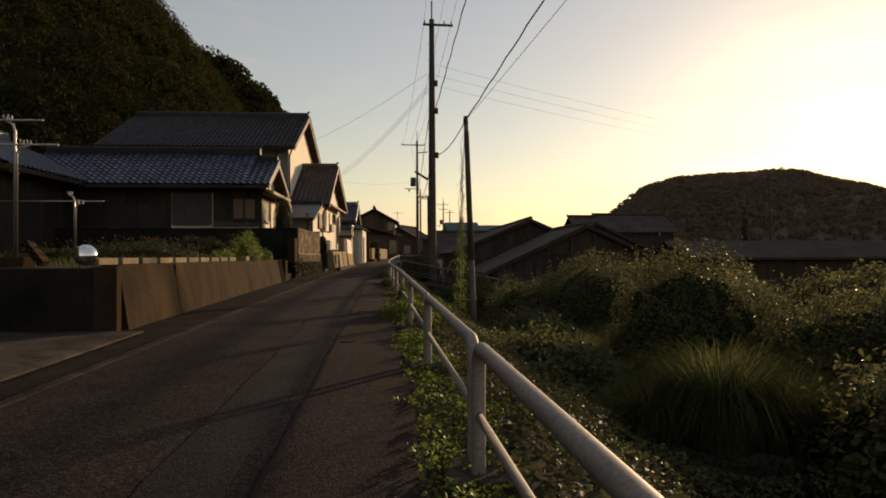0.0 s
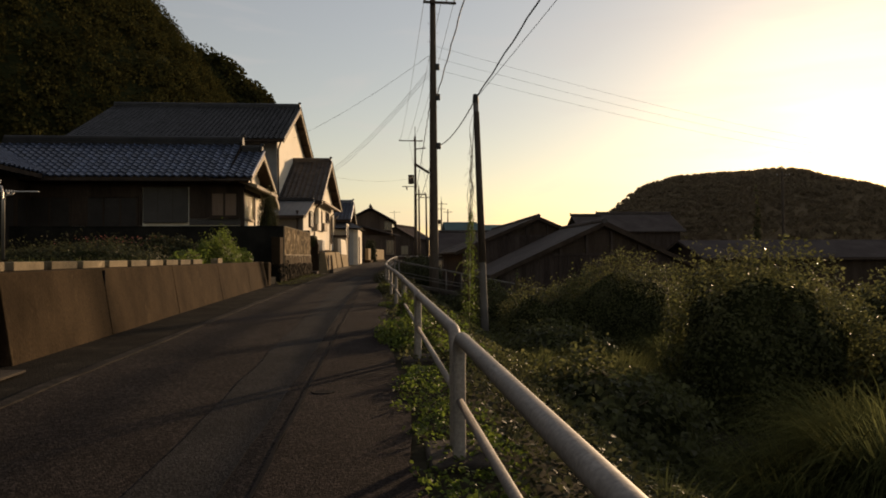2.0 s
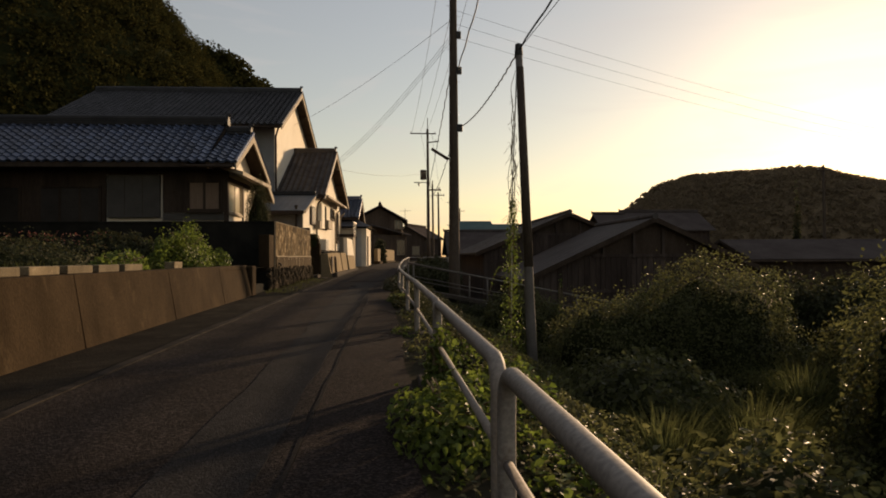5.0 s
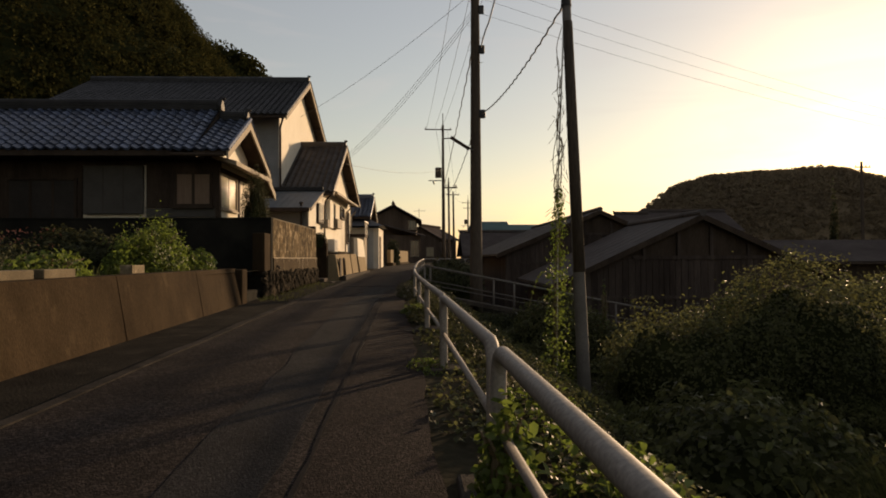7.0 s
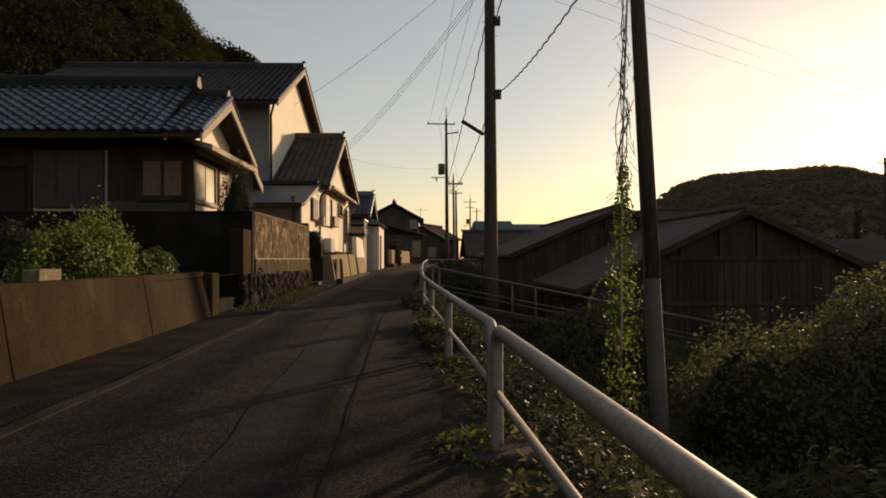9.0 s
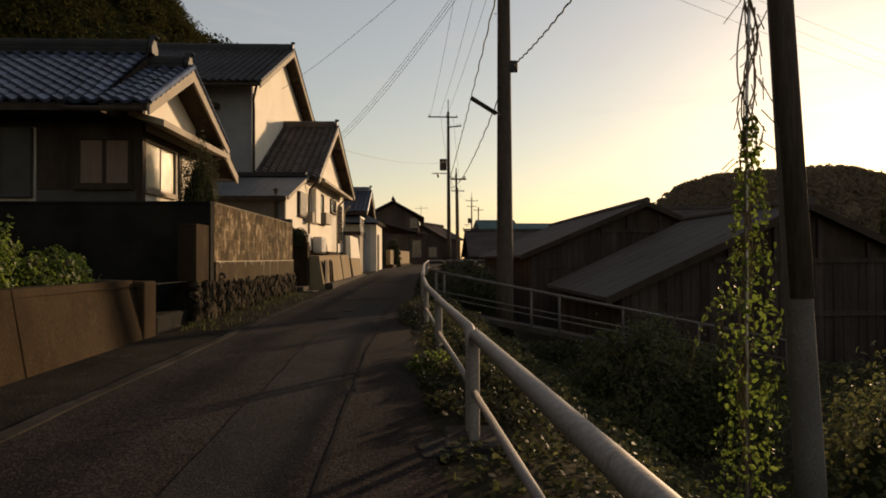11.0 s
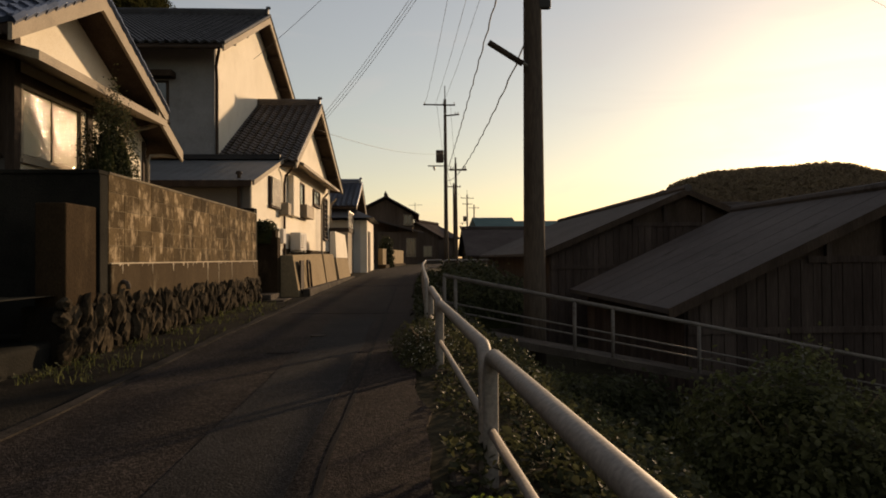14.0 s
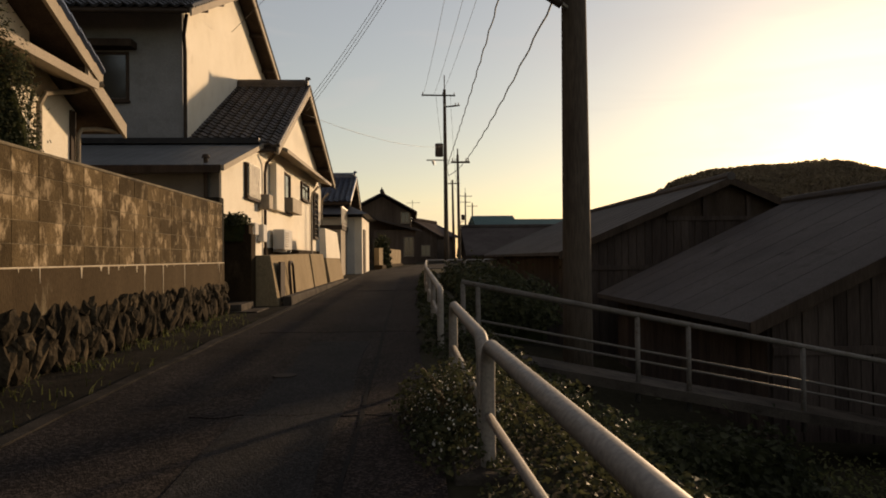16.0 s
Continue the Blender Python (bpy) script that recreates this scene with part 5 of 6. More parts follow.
pb = pole("utility_pole", "short leaning pole with a dark upper half", (2.13, 19.7, -1.3), (1.93, 19.98, 5.28), 0.105, 0.07, M_POLE_C)
part("dark_sleeve", Shape().tube([(2.065, 19.79, 1.0), (1.945, 19.96, 4.95)], 0.095, 16, 0.078), M_POLE, pb, "dark weathered upper half", smooth=True)
part("cap", Shape().tube([(1.93, 19.98, 5.2), (1.93, 19.98, 5.42)], 0.085, 12, 0.07), M_BLACK, pb)
at_world(pb)
pc = pole("utility_pole", "utility pole with transformer and crossarm down the road", (1.5, 67.4, 0.6), (1.46, 67.4, 13.0), 0.17, 0.1, M_POLE, [(12.55, 1.6, 0.75, 3), (11.75, 0.1, 1.1, -25)], 1.0, gear=True)
pole("utility_pole", "thin utility pole down the road", (1.5, 55, 0.0), (1.45, 55, 6.5), 0.085, 0.06, M_POLE, [(6.1, 0.35, 0.6, 0)], 0.3)
pole("utility_pole", "distant utility pole with a crossarm", (3.6, 92, 0.0), (3.5, 92, 9.6), 0.16, 0.1, M_POLE, [(9.2, 0.8, 0.8, 10)])
pole("utility_pole", "distant utility pole with double crossarms", (8.0, 130, 0.0), (8.0, 130, 12.0), 0.17, 0.1, M_POLE, [(11.4, 1.2, 1.2, 20), (10.4, 0.9, 0.9, 20)], 0.8, gear=True)
pole("utility_pole", "distant utility pole with a crossarm", (9.7, 136, 0.0), (9.7, 136, 10.8), 0.17, 0.1, M_POLE, [(10.2, 0.9, 0.9, -10)])
pole("utility_pole", "pole among the sheds before the hill", (38, 65.6, -1.5), (37.9, 65.6, 9.5), 0.17, 0.1, M_POLE, [(9.0, 0.7, 0.7, 0)])
tv = thing("aerial", (-0.8, 92, 4.8), "thin roof aerial mast with short rods", "aerial")
part("mast", Shape().tube([(-0.8, 92.5, 5.2), (-0.8, 92.5, 7.5)], 0.03, 6), M_STEEL, tv)
part("boom", Shape().tube([(-1.5, 92.5, 7.2), (0.0, 92.5, 7.25)], 0.02, 6), M_STEEL, tv)
for i in range(5):
    part("rod", Shape().tube([(-1.4 + 0.32 * i, 92.1, 7.2), (-1.4 + 0.32 * i, 92.9, 7.2)], 0.012, 5), M_STEEL, tv)
at_world(tv)


# ---- cables ----
def cable(a, b, sag, r, label, twist=0.0, group="overhead cables"):
    a, b = Vector(a), Vector(b)
    n = 28 if not twist else 70
    pts = []
    for i in range(n + 1):
        f = i / n
        p = a.lerp(b, f) - Vector((0, 0, sag * 4 * f * (1 - f)))
        if twist:
            p += Vector((math.cos(i * 1.9), 0, math.sin(i * 1.9))) * twist
        pts.append(p)
    c = part("overhead_cable", Shape().tube(pts, r, 5), M_BLACK, smooth=True)
    return tagged(c, label, "cable", group)


AX, AY = 1.38, 30.8
BT = (1.93, 19.95, 5.3)
cable(BT, (7.5, -14, 12.5), 0.2, 0.018, "black twisted overhead cable", 0.012)
cable(BT, (9.5, -14, 12.0), 0.25, 0.007, "thin black overhead wire")
cable(BT, (AX + 0.2, AY, 5.9), 0.25, 0.016, "black sagging overhead cable", 0.012)
cable((AX + 0.15, AY, 8.0), (3.5, -14, 14.0), 0.3, 0.022, "black twisted overhead cable", 0.015)
for x, z in ((1.0, 12.15), (1.75, 12.15), (2.3, 12.15)):
    cable((x, AY, z), (x + 0.3, -14, z + 1.0), 0.5, 0.008, "thin black overhead wire")
    cable((x, AY, z), (x - 1.0, 67.3, 12.65), 0.6, 0.009, "thin black overhead wire")
cable((AX - 0.1, AY, 8.0), (1.46, 67.3, 7.25), 0.2, 0.02, "black twisted overhead cable", 0.02)
cable((AX - 0.1, AY, 5.25), (1.45, 67.2, 7.0), 0.8, 0.016, "black twisted overhead cable", 0.015)
for k, z in enumerate((10.2, 9.7, 9.2)):
    cable((AX, AY, z), (60, 66, 11.0 - 0.5 * k), 1.2, 0.005, "thin overhead wire to the hill")
for k in range(3):
    cable((AX, AY, 9.4 - 0.12 * k), (-4.4, 44.2, 6.6 - 0.15 * k), 0.35, 0.007, "thin black house service wire")
cable((AX, AY, 9.9), (-6.3, 42.0, 8.2), 0.25, 0.007, "thin black house service wire")
cable((1.46, 67.3, 9.0), (-4.6, 44.6, 6.3), 0.4, 0.008, "thin black house service wire")
cable((1.46, 67.3, 8.4), (3.5, 92, 9.0), 0.5, 0.015, "black sagging overhead power cable")
for s in (-0.6, 0.4):
    cable((1.46 + s, 67.3, 12.6), (3.5 + s, 92, 9.3), 0.5, 0.01, "thin dark overhead power wire")
cable((3.5, 92, 9.2), (8.0, 130, 11.5), 0.6, 0.012, "thin dark overhead power wire")
cable((1.4, 55, 6.3), (1.46, 67.3, 8.0), 0.2, 0.015, "black sagging overhead power cable")

# ---- drying poles, mirror and bits on the garden wall ----
def drying_stand(x, y, z0, z1, z2, label):
    s = thing("drying_stand", (x, y, z0), label, "laundry stand", "laundry stands")
    part("post", Shape().tube([(x, y, z0), (x, y, z1 - 0.15), (x - 0.03, y, z1 - 0.05), (x - 0.14, y, z1)], 0.022, 10), M_STEEL, s, smooth=True)
    part("branch", Shape().tube([(x + 0.03, y, z0), (x + 0.03, y, z2 - 0.12), (x + 0.06, y, z2 - 0.03), (x + 0.2, y, z2)], 0.016, 10), M_STEEL, s, smooth=True)
    for dx, z in ((-0.14, z1), (0.2, z2), (0.1, z2 + 0.01), (-0.07, z1 + 0.01)):
        h = Shape().tube([(x + dx, y - 0.05, z + 0.08), (x + dx, y - 0.04, z + 0.02), (x + dx, y, z), (x + dx, y + 0.04, z + 0.02), (x + dx, y + 0.05, z + 0.08)], 0.011, 8)
        part("hook", h, M_WHITE, s, smooth=True)
    part("base", Shape().box(x - 0.22, x + 0.22, y - 0.16, y + 0.16, 0.9, z0 + 0.02), M_CONC, s, bevel=0.02)
    return at_world(s)


drying_stand(-5.7, 10.0, 1.12, 3.14, 2.78, "galvanised laundry pole stand with white hooks in a concrete base")
drying_stand(-8.0, 16.5, 1.12, 2.65, 2.45, "galvanised laundry pole stand with white hooks farther in the garden")
for i, (a, b) in enumerate((((-8.2, 10.0, 3.15), (-5.3, 10.0, 3.155)), ((-8.2, 10.0, 2.79), (-5.08, 10.0, 2.795)), ((-10.0, 16.5, 2.5), (-7.3, 16.5, 2.5)))):
    c = part("laundry_pole", Shape().tube([a, b], 0.014, 8), M_STEEL, smooth=True)
    tagged(c, "thin metal laundry pole resting in hooks", "laundry pole", "laundry poles")
for k, (x, a) in enumerate(((-6.15, 38), (-5.32, -38))):
    b = thing("cinder_block", (x, 9.85, 1.02), "hollow concrete block leaning on the laundry stand base", "concrete block", "hollow blocks by the stand")
    sh = Shape()
    for z0, z1 in ((-0.2, -0.15), (-0.085, -0.045), (0.045, 0.085), (0.15, 0.2)):
        sh.box(-0.05, 0.05, -0.095, 0.095, z0, z1)
    sh.box(-0.05, -0.02, -0.095, 0.095, -0.2, 0.2).box(0.02, 0.05, -0.095, 0.095, -0.2, 0.2)
    o = part("block_body", sh, M_CONC, b)
    o.matrix_basis = pose(0, 0, 0.17, 0, a, 0)
bowl = thing("metal_bowl", (-4.36, 9.3, 1.02), "polished convex metal dome lying on the wall", "mirror")
sh = Shape()
rings = 9
for i in range(rings):
    a = math.pi / 2 * i / (rings - 1)
    for k in range(24):
        c = 2 * math.pi * k / 24
        sh.v.append((0.155 * math.cos(a) * math.cos(c), 0.155 * math.cos(a) * math.sin(c), 0.145 * math.sin(a)))
sh.f = [(i * 24 + k, i * 24 + (k + 1) % 24, (i + 1) * 24 + (k + 1) % 24, (i + 1) * 24 + k) for i in range(rings - 1) for k in range(24)]
o = part("dome", sh, M_CHROME, bowl, smooth=True)
o.matrix_basis = pose(0, 0, 0.14, 28, 14, 0)
sh = Shape()
for i in range(5):
    a = math.pi / 2 * i / 5
    for k in range(24):
        c = 2 * math.pi * k / 24
        sh.v.append((0.155 * math.cos(a) * math.cos(c), 0.155 * math.cos(a) * math.sin(c), -0.145 * math.sin(a)))
sh.f = [(i * 24 + (k + 1) % 24, i * 24 + k, (i + 1) * 24 + k, (i + 1) * 24 + (k + 1) % 24) for i in range(4) for k in range(24)]
sh.f.append(tuple(range(96, 120)))
o = part("back_shell", sh, M_CHROME, bowl, smooth=True)
o.matrix_basis = pose(0, 0, 0.14, 28, 14, 0)

elbow = part("drain_elbow", Shape().tube([(-4.2, 26.98, 1.03), (-4.15, 26.98, 1.035), (-4.115, 26.98, 1.02), (-4.1, 26.98, 0.985), (-4.1, 26.98, 0.95)], 0.028, 10), M_POLE, smooth=True)
tagged(elbow, "short grey drain pipe elbow in the wall band", "drain pipe")


def blot(name, x, y, rx, ry, material, label, category, seed, lift=0.008):
    """A small uneven patch on the asphalt."""
    sh = Shape()
    n = 40
    z = road_z(y) + lift
    for k in range(n):
        a = 2 * math.pi * k / n
        q = 1 + 0.3 * noise.noise(Vector((math.cos(a) * 1.9, math.sin(a) * 1.9, seed))) + 0.08 * noise.noise(Vector((math.cos(a) * 5, math.sin(a) * 5, seed)))
        sh.v.append((x + rx * q * math.cos(a), y + ry * q * math.sin(a), z + 0.011 * ry * q * math.sin(a)))
    sh.v += [(a, b, c - 0.03) for a, b, c in sh.v]
    sh.f = [tuple(range(n))] + [(k, n + k, n + (k + 1) % n, (k + 1) % n) for k in range(n)]
    return tagged(part(name, sh, material, road), label)


blot("pothole_fill", -0.68, 8.07, 0.09, 0.06, M_TAR, "small dark tar fill", "patch", 1.0)
blot("pothole_fill", -0.5, 19.0, 0.12, 0.2, M_PATCH, "small dark asphalt fill", "patch", 2.0)
for y, x0, x1, k in ((26.25, -2.35, -0.85, 0.0), (30.6, -2.9, -0.8, 3.0), (39.5, -3.0, -0.7, 6.0)):
    pts = [(x0 + (x1 - x0) * i / 24, y + 0.09 * lump(i * 0.4, k, 1.0)) for i in range(25)]
    sh = Shape()
    for x, yy in pts:
        w_ = 0.008 + 0.009 * lump(x * 9, k, 1.0)
        sh.v += [(x, yy - w_, road_z(yy) + 0.0055), (x, yy + w_, road_z(yy) + 0.0055), (x, yy + w_, road_z(yy) - 0.02), (x, yy - w_, road_z(yy) - 0.02)]
    for i in range(24):
        q = 4 * i
        sh.f += [(q, q + 4, q + 5, q + 1), (q + 1, q + 5, q + 6, q + 2), (q + 3, q + 7, q + 4, q)]
    part("cross_crack", sh, M_ROAD2, road, "dark crack across the asphalt")
lid = part("valve_lid", Shape().tube([(-2.0, 27.6, road_z(27.6) - 0.03), (-2.0, 27.6, road_z(27.6) + 0.012)], 0.1, 18), M_GUTTER, road, "small worn metal valve lid")


# ---- hills ----
def hill_mesh(cx, cy, ax, ay, h, zb, seed, power=0.8, n=70, rough=0.06, fall=2.2):
    sh = Shape()
    rows = 26
    for i in range(rows + 1):
        f = i / rows
        for k in range(n):
            a = 2 * math.pi * k / n
            r = f * (1 + 0.1 * noise.noise(Vector((math.cos(a) * 1.5, math.sin(a) * 1.5, seed))))
            x, y = cx + ax * r * math.cos(a), cy + ay * r * math.sin(a)
            z = zb + h * max(0.0, 1 - f ** fall) ** power * (1 + rough * noise.noise(Vector((x * 0.04, y * 0.04, seed))))
            sh.v.append((x, y, z - (3 if i == rows else 0)))
    for i in range(rows):
        for k in range(n):
            sh.f.append((i * n + k, (i + 1) * n + k, (i + 1) * n + (k + 1) % n, i * n + (k + 1) % n))
    return sh


def crowns(name, sh, count, size, leaf, per, rng, material, keep=None):
    """Tree crowns over a hill: many leaf clumps, joined."""
    v = np.array(sh.v)
    f = np.array(sh.f)
    ctr = v[f].mean(1)
    e1, e2 = v[f[:, 1]] - v[f[:, 0]], v[f[:, 3]] - v[f[:, 0]]
    area = np.linalg.norm(np.cross(e1, e2), axis=1)
    if keep is not None:
        area = area * keep(ctr)
    pick = rng.choice(len(f), count, p=area / area.sum())
    w = rng.random((count, 2))
    base = v[f[pick, 0]] * ((1 - w[:, :1]) * (1 - w[:, 1:])) + v[f[pick, 1]] * (w[:, :1] * (1 - w[:, 1:])) + v[f[pick, 2]] * (w[:, :1] * w[:, 1:]) + v[f[pick, 3]] * ((1 - w[:, :1]) * w[:, 1:])
    s = size * rng.uniform(0.55, 1.3, count)
    d = rng.normal(0, 1, (count, per, 3))
    d[:, :, 2] = np.abs(d[:, :, 2]) * 1.1 - 0.25
    d /= np.linalg.norm(d, axis=2)[:, :, None]
    rr = s[:, None, None] * (0.75 + 0.25 * rng.random((count, per, 1)))
    at = base[:, None, :] + d * rr
    at[:, :, 2] += s[:, None] * 0.35
    return leaves(name, at.reshape(-1, 3), d.reshape(-1, 3), leaf, rng, 0.2, 0.8, True)


rng = np.random.default_rng(11)
for label, args, cnt, size, leaf, per in (
        ("steep hillside thick with dark evergreen trees", (-76, 112, 60, 62, 75, 0, 3.0, 0.8, 70, 0.06, 1.2), 3200, 2.2, 0.36, 170),
        ("wooded hill behind the first one", (-63, 205, 42, 34, 60, 0, 5.0), 700, 3.0, 0.95, 90)):
    sh = hill_mesh(*args)
    # Hill surface takes the dark core colour as painted shade between crowns.
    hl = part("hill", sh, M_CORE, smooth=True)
    tagged(hl, label, "hill", kind="structure")
    me = crowns("tree_canopy", sh, cnt, size, leaf, per, rng, M_FOREST, lambda c: ((c[:, 0] - args[0]) * 0.75 - (c[:, 1] - args[1]) * 0.55 > -8).astype(float))
    tc = part("tree_canopy", me, M_FOREST, hl)
    tagged(tc, "dense dark evergreen tree crowns", kind="stuff")
# Added hill, never in view: cuts sky light on the house fronts.
sh = hill_mesh(-92, 5, 62, 85, 72, 0, 9.0)
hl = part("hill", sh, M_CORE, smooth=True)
tagged(hl, "unseen wooded hillside added to block sky light", "hill", kind="structure")
tagged(part("tree_canopy", crowns("tree_canopy", sh, 700, 3.2, 1.2, 50, rng, M_FOREST, lambda c: (c[:, 0] > -100).astype(float)), M_FOREST, hl), "dense dark evergreen tree crowns", kind="stuff")


def crest(x):
    """Height of the far hill's crest along x."""
    return float(np.interp(x, [60, 92, 99, 105, 115, 124, 140, 152, 175, 182, 188, 204, 218, 231, 262, 310],
                           [0, 12, 20.5, 26, 33, 35.5, 37, 38, 39.3, 38.8, 37.2, 33.8, 28.8, 22.5, 13, 0]))


sh = grid([60 + 2.5 * i for i in range(101)], [235 + 5 * i for i in range(27)],
          lambda x, y: -3 + (crest(x) + 3) * max(0.0, 1 - (abs(y - 300) / 65) ** 2) ** 0.6 * (1 + 0.05 * lump(x, y, 0.05, 2) * min(1, abs(y - 300) / 20)))
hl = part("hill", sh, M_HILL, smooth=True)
tagged(hl, "distant low wooded hill, haze painted into its colour", "hill", kind="structure")
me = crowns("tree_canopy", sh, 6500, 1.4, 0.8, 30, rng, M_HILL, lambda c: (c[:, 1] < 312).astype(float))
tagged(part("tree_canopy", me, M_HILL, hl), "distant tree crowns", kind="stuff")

# ---- plants on the slope below the railing ----
def cover_z(x, y):
    d = x - rail_x(y) - 0.35
    return ground_z(x, y) + (0.12 + 0.6 * smooth(0.4, 2.2, d)) * (0.75 + 0.5 * lump(x, y, 0.55, 2) + 0.35 * lump(x, y, 1.5, 3))


def free(x, y):
    return not (y > 29.3 and x > -0.9) and not (x > 3.6 and y > 30)


rng = np.random.default_rng(21)
xs, ys = rng.uniform(0.2, 16, 170000), 1.0 + rng.uniform(-2.5, 28.2, 170000)
keep = [(x, y) for x, y in zip(xs, ys) if x > rail_x(y) + 0.95 and (rng.random() < 1.15 - x / 14)]
at = np.array([(x, y, cover_z(x, y) - 0.22 * rng.random() ** 2) for x, y in keep])
me = leaves("ground_cover", at, np.tile([[0.25, 0.3, 0.85]], (len(at), 1)), 0.052, rng, 0.3, 0.6)
tagged(part("ground_cover", me, M_LEAF, None), "tangled green vines and weeds covering the slope", "weeds", kind="stuff")


def bush(name, label, cx, cy, rx, ry, top, n, leaf, material, seed, category="bush", group="", zb=None, upright=0.0, boxy=2.7, dense=0.8):
    """A leafy mound: twigs and a dark core, painted as inner shade, under many leaves, its outline uneven."""
    r = np.random.default_rng(seed)
    z0 = ground_z(cx, cy) if zb is None else zb
    b = thing(name, (cx, cy, z0), label, category, group)
    h = top - z0
    d = r.normal(0, 1, (n, 3))
    d[:, 2] = np.abs(d[:, 2]) * 0.9
    d /= ((np.abs(d) ** boxy).sum(1) ** (1 / boxy))[:, None]
    bump = np.array([1 + 0.2 * noise.noise(Vector((p[0] * 1.3 + seed, p[1] * 1.3, p[2] * 0.9))) + 0.24 * noise.noise(Vector((p[0] * 2.4, p[1] * 2.4, p[2] * 2.4 + seed))) + 0.14 * noise.noise(Vector((p[0] * 6, p[1] * 6, p[2] * 6 + seed))) for p in d])
    rad = (bump * (dense + (1.02 - dense) * r.random(n) ** 0.7))[:, None]
    at_ = d * rad * np.array([[rx, ry, h]])
    me_ = leaves("foliage", at_, d * np.array([[1, 1, 1.2]]), leaf, r, 0.4, 0.65)
    tagged(part("foliage", me_, material, b), kind="stuff")
    # Solid blob, coloured as dark as the shade within the leaves.
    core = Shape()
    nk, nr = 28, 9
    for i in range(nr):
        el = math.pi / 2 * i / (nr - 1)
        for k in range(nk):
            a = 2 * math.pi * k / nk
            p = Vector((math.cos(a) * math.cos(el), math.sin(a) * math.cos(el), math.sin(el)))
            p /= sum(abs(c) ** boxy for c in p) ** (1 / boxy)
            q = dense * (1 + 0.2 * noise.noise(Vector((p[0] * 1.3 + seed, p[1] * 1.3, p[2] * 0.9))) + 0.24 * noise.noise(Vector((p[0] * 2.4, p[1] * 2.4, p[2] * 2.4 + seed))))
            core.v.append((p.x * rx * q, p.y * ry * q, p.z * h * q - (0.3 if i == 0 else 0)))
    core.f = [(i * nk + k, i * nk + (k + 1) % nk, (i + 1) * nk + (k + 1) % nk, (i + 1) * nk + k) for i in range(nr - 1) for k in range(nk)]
    part("shaded_interior", core, M_CORE, b, "dark core painted as shade between the leaves", smooth=True)
    st = Shape()
    for i in range(14):
        a = 2 * math.pi * i / 14 + r.random()
        k = 0.35 + 0.45 * r.random()
        e = Vector((math.cos(a) * rx * k, math.sin(a) * ry * k, h * (0.75 - 0.4 * k) + h * 0.25))
        st.tube([(0.1 * math.cos(a), 0.1 * math.sin(a), -0.1), e * 0.55 + Vector((0, 0, h * 0.15)), e], 0.02, 5, 0.006)
    tagged(part("twig", st, M_DRY, b), kind="stuff")
    if upright:
        m = int(n * upright)
        k = r.integers(0, n, m)
        up = at_[k] + np.stack([r.normal(0, 0.05, m), r.normal(0, 0.05, m), np.abs(r.normal(0.1, 0.14, m))], 1)
        tagged(part("young_growth", leaves("young_growth", up, np.tile([[0.5, 0.5, 0.6]], (m, 1)), leaf * 0.9, r, -0.2, 0.5), material, b), kind="stuff")
    return b


bush("roadside_bush", "dark bushes behind the railing down the road", 0.9, 35.5, 1.0, 2.2, 0.95, 3500, 0.1, M_LEAF_D, 43, "bush", "bushes down the road", 0.0, upright=0.1)
bush("roadside_bush", "dark bushes behind the railing down the road", 1.0, 43.0, 1.1, 3.0, 1.05, 3500, 0.12, M_LEAF_D, 44, "bush", "bushes down the road", 0.0, upright=0.1)
VB = "vine-covered mounds"
bush("vine_mound", "large rounded mound of green kudzu vines", 5.9, 20.9, 2.1, 1.7, 0.93, 22000, 0.06, M_LEAF, 31, "bush", VB, upright=0.06, boxy=2.2)
bush("vine_mound", "lower shoulder of the kudzu mound", 4.1, 20.6, 1.5, 1.4, 0.42, 10000, 0.06, M_LEAF, 30, "bush", VB, upright=0.06, boxy=2.1)
bush("vine_mound", "green vine mound with bright sunlit shoots", 6.2, 13.9, 1.6, 1.5, 1.0, 16000, 0.07, M_LEAF, 32, "bush", VB, upright=0.2)
bush("vine_mound", "low sprawling green vine mound", 9.0, 12.2, 2.2, 1.6, 0.3, 14000, 0.08, M_LEAF, 33, "bush", VB, upright=0.2)
bush("vine_mound", "low sprawling green vine mound", 9.1, 17.8, 2.3, 1.8, 0.4, 14000, 0.085, M_LEAF, 34, "bush", VB, upright=0.15)
bush("vine_mound", "low dark vine mound beside the leaning pole", 3.3, 17.0, 1.3, 1.5, -0.35, 4500, 0.1, M_LEAF, 35, "bush", VB)
bush("vine_mound", "dark bushy mound near the side railing", 2.85, 25.2, 1.6, 1.2, 0.3, 14000, 0.065, M_LEAF, 36, "bush", VB, upright=0.12, boxy=2.0)
bush("young_shrub", "upright pale green young shrub above the mound", 3.93, 25.1, 0.13, 0.13, 0.7, 400, 0.06, M_LEAF_B, 47, "shrub", zb=-1.0, boxy=1.5, dense=0.4)
bush("vine_mound", "dark bushy mound near the side railing", 1.7, 27.9, 1.2, 0.9, -0.4, 4500, 0.08, M_LEAF_D, 37, "bush", VB, upright=0.06)
bush("vine_mound", "leafy mound below the road edge", 2.6, 11.6, 1.4, 1.7, -0.35, 5000, 0.1, M_LEAF, 38, "bush", VB, upright=0.08)
bush("vine_mound", "tall leafy shrub beside the sheds", 11.5, 24.5, 2.6, 2.0, 0.75, 6000, 0.13, M_LEAF_D, 39, "bush", VB, upright=0.1)
bush("vine_mound", "low leafy mound near the first hoops", 5.4, 6.4, 1.2, 1.2, -0.2, 5000, 0.09, M_LEAF, 40, "bush", VB, upright=0.2)
